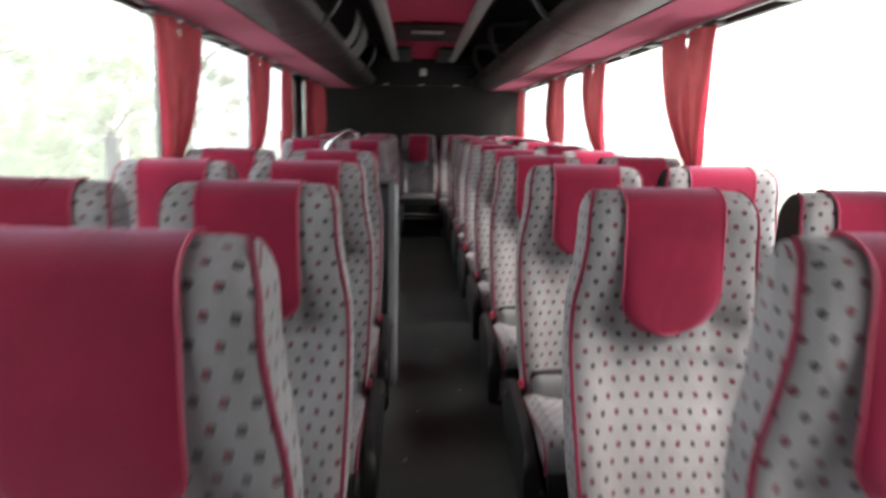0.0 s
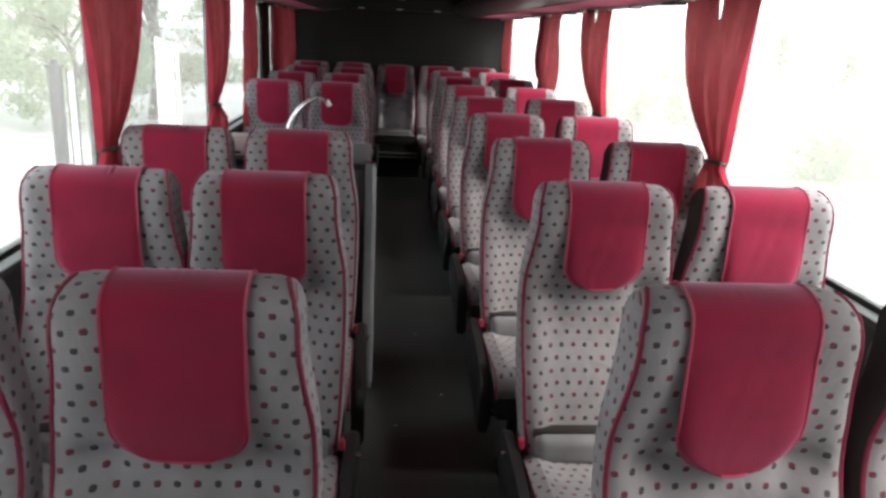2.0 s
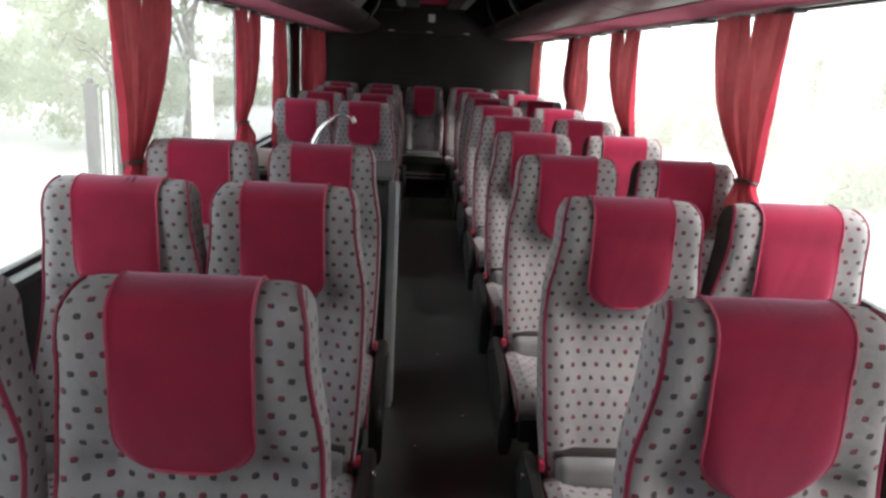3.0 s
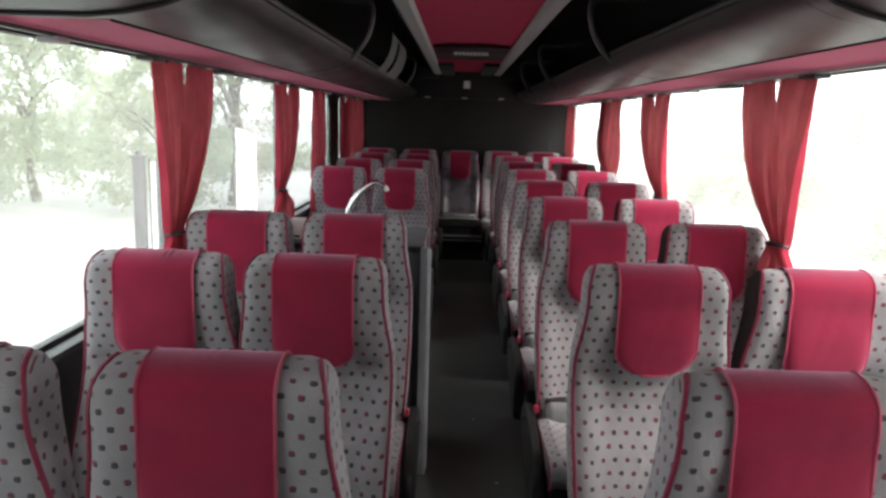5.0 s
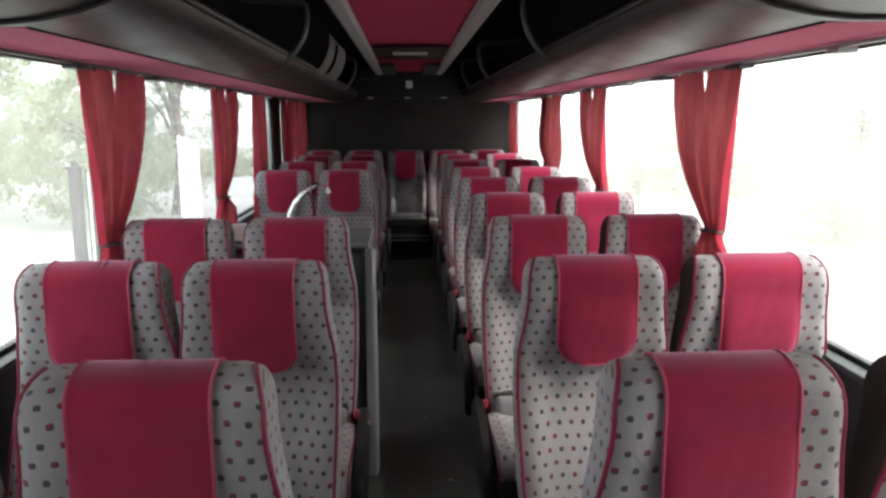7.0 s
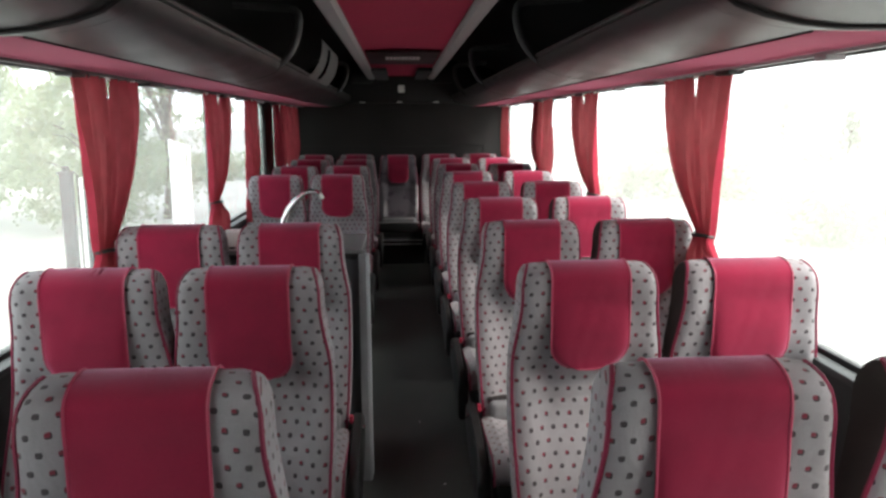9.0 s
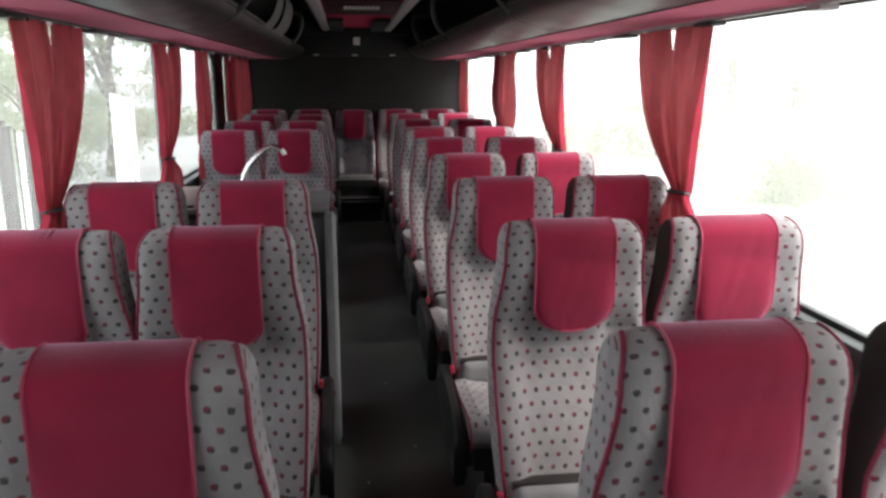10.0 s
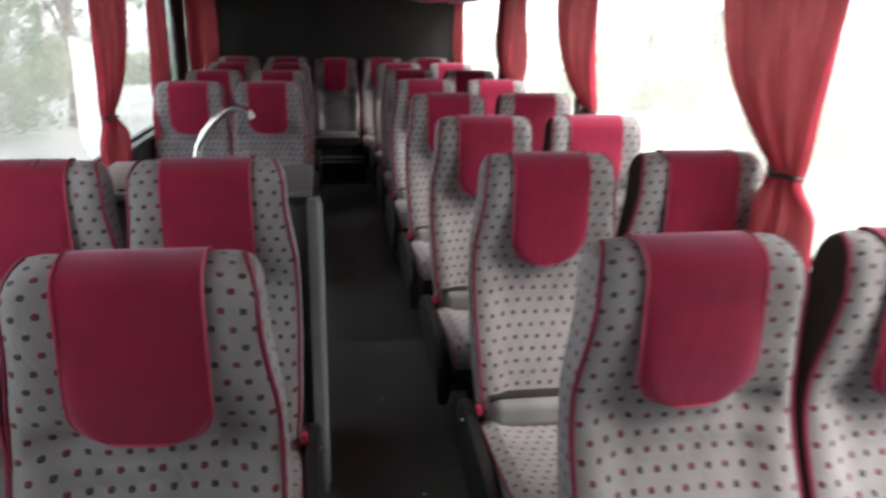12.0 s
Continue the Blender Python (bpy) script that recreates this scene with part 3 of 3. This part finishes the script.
for y, z in ((8.612, 0.291), (8.612, 0.252)):
    bm = bmesh.new()
    box(bm, -0.22, 0.20, y - 0.012, y + 0.006, z - 0.008, z + 0.008, 0.004)
    part("nosing", bm, SILVER, step, "aluminium step nosing")

# unseen front end behind the camera: bulkhead, windscreen narrowed to hold back light
bm = bmesh.new()
box(bm, -1.25, 1.25, FRONT - 0.10, FRONT, -0.3, 1.20)
box(bm, -1.25, 1.25, FRONT - 0.10, FRONT, 1.38, 2.23)
for x in (-1.2, 1.2):
    box(bm, x - 0.05, x + 0.05, FRONT - 0.095, FRONT - 0.005, 1.198, 1.382)
structure("wall_front", bm, PLASTIC, "unseen charcoal bulkhead with the windscreen narrowed to a slit to limit light")

# roof, ceiling, strips
bm = bmesh.new()
outer = [(1.26, 1.9), (1.18, 2.10), (0.9, 2.20), (0.4, 2.24), (-0.4, 2.24), (-0.9, 2.20), (-1.18, 2.10), (-1.26, 1.9)]
inner = [(-1.22, 1.9), (-1.14, 2.06), (-0.88, 2.15), (-0.4, 2.19), (0.4, 2.19), (0.88, 2.15), (1.14, 2.06), (1.22, 1.9)]
extrude_y(bm, outer + inner, (FRONT - 0.1, BACK + 0.1))
structure("roof", bm, BLACK, "black lined coach roof")
bm = bmesh.new()
extrude_y(bm, [(-0.27, 1.972), (-0.1, 1.985), (0.1, 1.985), (0.27, 1.972), (0.27, 1.99), (-0.27, 1.99)], (FRONT, 8.72))
structure("ceiling", bm, PANEL_RED, "crimson cloth ceiling panel between grey strips")
for s in (-1, 1):
    bm = bmesh.new()
    extrude_y(bm, [(s * 0.262, 1.962), (s * 0.275, 1.948), (s * 0.325, 1.945), (s * 0.338, 1.955), (s * 0.34, 1.99), (s * 0.262, 1.99)], (FRONT, 8.62))
    structure("trim_ceiling_left" if s < 0 else "trim_ceiling_right", bm, STRIP, "grey strip along the ceiling edge")
    bm = bmesh.new()
    extrude_y(bm, [(s * 0.30, 1.99), (s * 0.36, 1.975), (s * 0.50, 2.17), (s * 0.46, 2.185)], (FRONT, 9.2))
    structure("duct_left" if s < 0 else "duct_right", bm, BLACK, "black air duct above the luggage rack")

# luggage racks
def rack(s):
    ob = thing("luggage_rack", "open charcoal overhead luggage rack with a crimson underside", "luggage rack", "overhead luggage racks")
    bm = bmesh.new()
    body = [(0.790, 1.690), (0.72, 1.697), (0.65, 1.711), (0.595, 1.730), (0.562, 1.753), (0.552, 1.778), (0.566, 1.784), (0.585, 1.762), (0.62, 1.744), (0.70, 1.722), (0.790, 1.714)]
    wide = [(WALL, 1.697), (0.95, 1.690)] + body[:-1] + [(0.95, 1.714), (WALL, 1.718)]
    joint = 2.355 if s < 0 else 2.235
    extrude_y(bm, [(s * x, z) for x, z in body], (joint, 4.0, 6.6, 9.2))
    part("tray", bm, RACK, ob)
    bm = bmesh.new()
    extrude_y(bm, [(s * x, z) for x, z in wide], (FRONT, -0.5, 1.0, joint - 0.002))
    part("front_tray", bm, RACK, ob)
    bm = bmesh.new()
    extrude_y(bm, [(s * 0.792, 1.6885), (s * WALL, 1.699), (s * WALL, 1.716), (s * 0.792, 1.714)], (joint, 4.0, 6.6, BACK - 0.01))
    part("underside_panel", bm, UNDER_RED, ob, "crimson cloth underside")
    bm = bmesh.new()
    tube(bm, [(s * 0.791, y, 1.6885) for y in (joint, 4.0, 6.6, 9.2)], 0.0025, 5)
    part("panel_edge", bm, MAROON, ob)
    bm = bmesh.new()
    tube(bm, [(s * 0.556, y, 1.792) for y in np.linspace(FRONT, 9.2, 12)], 0.010, 8)
    part("rail", bm, RACK, ob)
    bows = (0.45, 2.25, 4.22, 7.4) if s < 0 else (0.3, 2.14, 4.0, 6.05, 7.6)
    hoop = ((0.578, 1.756), (0.548, 1.780), (0.525, 1.803), (0.505, 1.830), (0.488, 1.862), (0.475, 1.900), (0.468, 1.935), (0.466, 1.968), (0.471, 1.992), (0.486, 2.006), (0.510, 2.012), (0.60, 2.016), (0.75, 2.03))
    for y in bows:
        bm = bmesh.new()
        tube(bm, [(s * x, y, z) for x, z in hoop], 0.0165, 10)
        part("bow", bm, PLASTIC_GREY, ob)
    if s < 0:
        bm = bmesh.new()
        ys = (5.25, 5.33, 5.62, 5.78, 6.25, 6.4)
        grid = [[bm.verts.new((s * x, y, z)) for x, z in hoop[:9]] for y in ys]
        for i in range(len(ys) - 1):
            for j in range(8):
                if i == 2 and 1 <= j < 7:
                    continue
                bm.faces.new((grid[i][j], grid[i][j + 1], grid[i + 1][j + 1], grid[i + 1][j]))
        bmesh.ops.solidify(bm, geom=bm.faces[:], thickness=0.012)
        part("divider_plate", bm, STRIP, ob, "light grey curved divider plate with a slot")
    for y in bows:
        bm = bmesh.new()
        tube(bm, [(s * x, y, z + 0.001) for x, z in (wide[:8] if y < joint else body[:6])], 0.010 if y < 3 else 0.002, 6)
        part("seam", bm, BLACK, ob)
    return ob


rack(-1)
rack(1)

# ceiling lamp
lamp = thing("ceiling_lamp", "flat ceiling lamp with a pale ribbed bar in a dark frame", "lamp", at=(0, 6.1, 1.972))
bm = bmesh.new()
box(bm, -0.245, 0.245, -0.35, 0.70, -0.012, 0.0, 0.004)
part("frame", bm, MAROON, lamp, "dark maroon frame")
bm = bmesh.new()
box(bm, -0.122, 0.122, -0.03, 0.03, -0.034, -0.012, 0.006)
part("diffuser", bm, GREY_TOP, lamp, "pale diffuser bar")
for i in range(9):
    bm = bmesh.new()
    box(bm, -0.112 + i * 0.026, -0.096 + i * 0.026, -0.034, -0.030, -0.031, -0.016)
    part("lens_rib", bm, WHITE, lamp)
for s in (-1, 1):
    bm = bmesh.new()
    box(bm, s * 0.13, s * 0.262, 7.3, 8.7, 1.945, 1.970, 0.005)
    tagged(part("ceiling_vent", bm, BLACK), "black ceiling vent panel beside the crimson cloth", "vent", "ceiling vents")

# ---- curtains ----
def curtain(s, y0, y1, knot_y, knot_z=1.06, low=0.83, full=3.0):
    ob = thing("curtain", "red cloth window curtain gathered with a dark band", "curtain", "window curtains")
    ph = (y0 * 7.3) % 6.28
    for half in (0, 1):
        bm = bmesh.new()
        mid = y0 + (y1 - y0) * 0.50
        a0, a1 = (y0, mid + 0.004) if half == 0 else (mid - 0.004, y1)
        rows = []
        nz, ny = 34, 26
        for i in range(nz + 1):
            f = i / nz
            z = HEAD - 0.012 + (low - HEAD) * f
            row = []
            kt = (HEAD - z) / (HEAD - knot_z)
            if kt <= 1:
                g = kt ** (full if half == 1 else full * 0.87)
                kw = 0.064
            else:
                g = 1
                kw = 0.064 + ((0.21 if s < 0 else 0.06) if half == 1 else 0.10) * step01(0.99, 1.18, kt)
            amp = 0.014 + 0.012 * min(1, kt)
            for j in range(ny + 1):
                t = j / ny
                ytop = a0 + (a1 - a0) * t
                yk = knot_y + (half - 1 + t) * kw
                y = ytop + (yk - ytop) * g
                slit = max(0.0, 1 - kt / 0.20) ** 0.7 * 0.023
                y += -slit * t ** 3 if half == 0 else slit * (1 - t) ** 3
                free = 1 - (t if half == 0 else 1 - t) ** 5 * max(0.0, 1 - kt)
                if kt <= 1 and half == 0:
                    y += 0.03 * math.sin(math.pi * min(1, kt)) * (1 - t)
                x = WALL - 0.052 + amp * math.sin(t * 19 + ph + half * 1.7 + 0.5 * math.sin(z * 5)) * (1 - 0.4 * g) * free + 0.006 * math.sin(t * 47 + z * 9 + ph) * free
                x += 0.02 * g - (0.012 if kt > 1 else 0)
                row.append((s * x, y, z))
            rows.append(row)
        loft(bm, rows, closed=False)
        cl = part("panel", bm, CURTAIN, ob)
    bm = bmesh.new()
    pts = [(s * (WALL - 0.042 + 0.032 * math.cos(a)), knot_y + 0.063 * math.sin(a), knot_z + 0.004 * math.sin(2 * a)) for a in np.linspace(0, 2 * math.pi, 17)]
    tube(bm, pts, 0.0075, 6, caps=False)
    part("tie_band", bm, SHELL, ob, "dark tie band")
    for i in range(7):
        bm = bmesh.new()
        yy = y0 + (y1 - y0) * (i + 0.5) / 7
        box(bm, s * (WALL - 0.060), s * (WALL - 0.044), yy - 0.006, yy + 0.006, HEAD - 0.020, HEAD - 0.004, 0.002)
        part("glider", bm, WHITE if i % 3 == 0 else STEEL, ob)
    return ob


for y0, y1, kn, full in ((1.58, 2.16, 1.80, 3.0), (3.31, 3.95, 3.52, 2.3), (5.04, 5.66, 5.22, 3.0), (6.18, 6.58, 6.3, 8.0), (7.38, 8.00, 7.7, 8.0), (8.12, 8.85, 8.4, 8.0)):
    curtain(-1, y0, y1, kn, full=full)
for y0, y1, kn, full in ((1.62, 2.17, 1.80, 3.0), (3.28, 3.94, 3.49, 2.4), (5.06, 5.71, 5.14, 3.0), (6.33, 7.12, 6.62, 8.0), (8.65, 9.07, 8.85, 8.0)):
    curtain(1, y0, y1, kn, 1.09, full=full)
for s in (-1, 1):
    rail = thing("curtain_rail", "thin dark curtain rail above the side windows, the right bar painted pale as if lit", "curtain rail", "curtain rails")
    bm = bmesh.new()
    box(bm, s * (WALL - 0.062), s * (WALL - 0.045), FRONT, BACK - 0.05, 1.682, 1.693, 0.002)
    # The right bar gets a paler material to imitate the light falling on it.
    part("bar", bm, STEEL if s < 0 else STRIP, rail)
    for i in range(13):
        yy = 0.55 + i * 0.68 + (0.09 if i % 2 else 0)
        bm = bmesh.new()
        box(bm, s * (WALL - 0.075), s * (WALL - 0.02), yy, yy + 0.06 + 0.05 * (i % 3), 1.668, 1.684, 0.004)
        part("bracket", bm, STEEL if i % 3 else STRIP, rail)

# ---- galley cabinet with tap ----
cab = thing("galley_cabinet", "grey laminate galley cabinet with an aluminium corner post", "cabinet")
bm = bmesh.new()
box(bm, -1.10, -0.20, 3.80, 4.23, 0.0, 0.965, 0.006)
part("body", bm, GREY, cab, "dark blue-grey laminate body")
bm = bmesh.new()
box(bm, -1.10, -0.19, 3.785, 4.24, 0.988, 1.004, 0.004)
part("worktop", bm, GREY_TOP, cab, "lighter grey worktop")
bm = bmesh.new()
box(bm, -1.10, -0.196, 3.79, 4.235, 0.966, 0.987)
part("edge_strip", bm, STEEL, cab, "black edge strip")
bm = bmesh.new()
loft(bm, [[(-0.206, 3.776, z), (-0.176, 3.776, z), (-0.167, 3.785, z), (-0.167, 3.816, z), (-0.178, 3.818, z), (-0.178, 3.800, z), (-0.206, 3.798, z)] for z in (0.0, 0.05, 0.95, 0.984)])
part("corner_post", bm, POST, cab, "dull aluminium corner post", smooth=False)
# Thin bright tube models the highlight along the edge of the post.
bm = bmesh.new()
tube(bm, [(-0.165, 3.800, 0.02), (-0.165, 3.800, 0.97)], 0.003, 6)
part("edge_highlight", bm, SILVER, cab, "bright aluminium line standing in for the highlight on the post edge")
bm = bmesh.new()
box(bm, -0.245, -0.215, 3.778, 3.79, 0.962, 0.986, 0.004)
part("latch", bm, STEEL, cab)
tap = thing("water_tap", "chrome gooseneck water tap on the galley cabinet", "tap")
bm = bmesh.new()
arc = [(-0.540, 1.004), (-0.540, 1.06), (-0.532, 1.105), (-0.512, 1.147), (-0.480, 1.185), (-0.445, 1.214), (-0.415, 1.227), (-0.390, 1.221), (-0.372, 1.203)]
tube(bm, [(x, 4.0, z) for x, z in arc], [0.0135, 0.0135, 0.013, 0.0125, 0.012, 0.0112, 0.0105, 0.010, 0.010], 12)
part("spout", bm, CHROME, tap)
bm = bmesh.new()
tube(bm, [(-0.379, 4.0, 1.213), (-0.371, 4.0, 1.201), (-0.366, 4.0, 1.191)], [0.0095, 0.0105, 0.009], 12)
part("nozzle", bm, WHITE, tap, "white plastic nozzle")
bm = bmesh.new()
bmesh.ops.create_cone(bm, cap_ends=True, segments=16, radius1=0.026, radius2=0.018, depth=0.024, matrix=pose(-0.540, 4.0, 1.016))
part("base", bm, CHROME, tap)
wb = thing("dispenser_box", "white plastic dispenser box standing on the galley worktop", "box")
bm = bmesh.new()
loft(bm, [[(x, 3.80, 1.004), (x, 3.80, 1.030), (x, 3.825, 1.074), (x, 3.835, 1.079), (x, 3.90, 1.079), (x, 3.90, 1.004)] for x in (-0.752, -0.664)])
part("case", bm, WHITE, wb)
bm = bmesh.new()
box(bm, -0.728, -0.703, 3.797, 3.801, 1.010, 1.019)
part("button", bm, STEEL, wb)

# ---- outside ----
bm = bmesh.new()
box(bm, -400, 400, -400, 400, -1.5, -1.3)
structure("ground", bm, CONCRETE, "pale concrete yard around the coach", False)


def tree(x, y, height, spread, seed, label, weeping=0.0):
    r = random.Random(seed)
    ob = thing("tree", label, "tree", "trees beyond the yard", at=(x, y, -1.3))
    bm = bmesh.new()
    n = 7
    tube(bm, [(0.10 * math.sin(i * 1.3 + seed), 0.1 * math.cos(i + seed), height * 0.72 * i / n) for i in range(n + 1)], [0.022 * height * (1 - 0.75 * i / n) for i in range(n + 1)], 9)
    for k in range(11):
        a, z0 = r.uniform(0, 6.28), height * r.uniform(0.22, 0.6)
        ln = spread * r.uniform(0.5, 0.95)
        pts = [(ln * t * math.cos(a), ln * t * math.sin(a), z0 + height * 0.30 * t ** 0.8 - weeping * height * 0.25 * t * t) for t in (0, 0.3, 0.6, 1.0)]
        tube(bm, pts, [0.010 * height, 0.007 * height, 0.004 * height, 0.002 * height], 6)
    part("trunk", bm, BARK, ob)
    verts, faces = [], []
    for k in range(135):
        f = r.uniform(0.10 if weeping else 0.30, 0.97)
        rad = spread * math.sin(math.pi * min(1, f * 0.85 + 0.12)) ** 0.7 * math.sqrt(r.random())
        a = r.uniform(0, 6.28)
        c = Vector((rad * math.cos(a), rad * math.sin(a), height * f))
        size = spread * r.uniform(0.08, 0.20)
        for q in range(70):
            d = Vector((r.gauss(0, 1), r.gauss(0, 1), r.gauss(0, 0.8) - 1.6 * weeping * abs(r.gauss(0, 1)))) * size * 0.6
            p = c + d
            if p.z < 0.05:
                continue
            e = Vector((r.gauss(0, 1), r.gauss(0, 1), r.gauss(0, 1) - 1.5 * weeping)).normalized() * r.uniform(0.04, 0.10)
            g = e.orthogonal().normalized() * e.length * r.uniform(0.3, 0.55)
            i = len(verts)
            verts += [p - e, p - g, p + e, p + g]
            faces.append((i, i + 1, i + 2, i + 3))
    me = bpy.data.meshes.new("crown")
    me.from_pydata(verts, [], faces)
    me.materials.append(LEAF)
    crown = new("crown", me)
    crown.parent = ob
    return ob


for az, d, h, sp, sd, wp in ((-33.5, 24, 6.6, 2.4, 1, 0.7), (-29.5, 26, 7.0, 2.2, 2, 0.8), (-38, 25, 7.4, 2.8, 3, 0.4), (-21.5, 22, 4.4, 1.9, 4, 0.5), (-16.4, 24, 9.0, 1.9, 5, 0.5), (-25, 46, 5, 3.2, 6, 0.1), (-43, 30, 9, 3.5, 7, 0.3)):
    tree(-0.07 + d * math.sin(radians(az)), 0.74 + d * math.cos(radians(az)), h, sp, sd, "leafy green tree with low hanging branches beyond the pale yard", wp)

for x, y, h in ((26, 62, 4.6), (29, 57, 4.2), (36, 60, 3.6)):
    tree(x, y, h, 0.9, int(x), "small pale tree standing beyond the bright yard", 0.2)

# gate pillar and railing in the yard
pil = thing("gate_pillar", "dark brown square gate post with a cap beside a ribbed rail", "post", at=(-2.927, 7.5, -1.3))
bm = bmesh.new()
box(bm, -0.047, 0.047, -0.04, 0.04, 0, 2.385, 0.006)
part("shaft", bm, STONE, pil)
bm = bmesh.new()
box(bm, -0.062, 0.062, -0.055, 0.055, 2.385, 2.408, 0.008)
box(bm, -0.026, 0.026, -0.026, 0.026, 2.408, 2.456, 0.014)
part("cap", bm, STONE, pil)
for x in (0.090, 0.157):
    bm = bmesh.new()
    box(bm, x, x + 0.014, -0.012, 0.012, 0, 2.385, 0.003)
    part("rail_post", bm, STONE, pil)
for i in range(72):
    bm = bmesh.new()
    box(bm, 0.104, 0.157, -0.008, 0.008, 0.06 + i * 0.032, 0.078 + i * 0.032)
    part("rung", bm, WHITE, pil)

# white bar fence across the yard
fence = thing("fence", "white painted metal bar fence across the yard", "fence", at=(-3.3, 15.0, -1.3))
for i in range(6):
    bm = bmesh.new()
    box(bm, -0.6 - i * 0.42 - 0.025, -0.6 - i * 0.42 + 0.025, i * 1.2 - 0.025, i * 1.2 + 0.025, 0, 2.42, 0.005)
    part("post", bm, WHITE, fence)
for z in (1.68, 1.95, 2.34):
    bm = bmesh.new()
    tube(bm, [(-0.6, 0, z), (-2.7, 6.0, z)], 0.032, 8)
    part("rail", bm, WHITE, fence)

# low shrubs behind the yard
def shrubs(name, a, b, count, high, label, seed):
    r = random.Random(seed)
    verts, faces = [], []
    humps = [(r.random(), r.uniform(0.35, 1.0), r.uniform(0.02, 0.06)) for _ in range(16)]
    while len(faces) < count:
        c, hh, wd = r.choice(humps)
        t = min(1, max(0, r.gauss(c, wd)))
        p = Vector((a[0] + (b[0] - a[0]) * t, a[1] + (b[1] - a[1]) * t, -1.3)) + Vector((r.gauss(0, 0.6), r.gauss(0, 0.6), r.random() ** 0.8 * high * hh))
        e = Vector((r.gauss(0, 1), r.gauss(0, 1), r.gauss(0, 1))).normalized() * r.uniform(0.07, 0.17)
        f = e.orthogonal().normalized() * e.length * 0.5
        i = len(verts)
        verts += [p - e, p - f, p + e, p + f]
        faces.append((i, i + 1, i + 2, i + 3))
    me = bpy.data.meshes.new(name)
    me.from_pydata(verts, [], faces)
    me.materials.append(LEAF)
    tagged(new(name, me), label, "shrubs", kind="stuff")


shrubs("shrubs", (-40, 26), (-8, 40), 8000, 1.9, "uneven low green shrubs behind the pale yard", 8)
shrubs("shrubs", (30, 26), (22, 70), 5000, 1.6, "uneven low green shrubs across the pale yard", 9)

shrubs("shrubs", (9.4, 16.8), (13.5, 18.6), 1600, 1.35, "sparse yellowish shrubs at the side of the bright yard", 12)
shrubs("shrubs", (7.6, 29.0), (12.8, 27.0), 3000, 1.9, "low shrubs far across the bright yard", 13)


# scraps on the gangway floor
for x, y, r in ((0.14, 3.72, 0.006), (-0.06, 3.45, 0.005), (-0.11, 2.95, 0.006), (0.05, 4.4, 0.005)):
    bm = bmesh.new()
    bmesh.ops.create_icosphere(bm, subdivisions=1, radius=r, matrix=Matrix.Translation((x, y, r * 0.4)) @ Matrix.Diagonal((1.3, 0.9, 0.4, 1)))
    tagged(part("paper_scrap", bm, WHITE), "tiny pale paper scrap lying on the gangway floor", "scrap", "floor scraps")
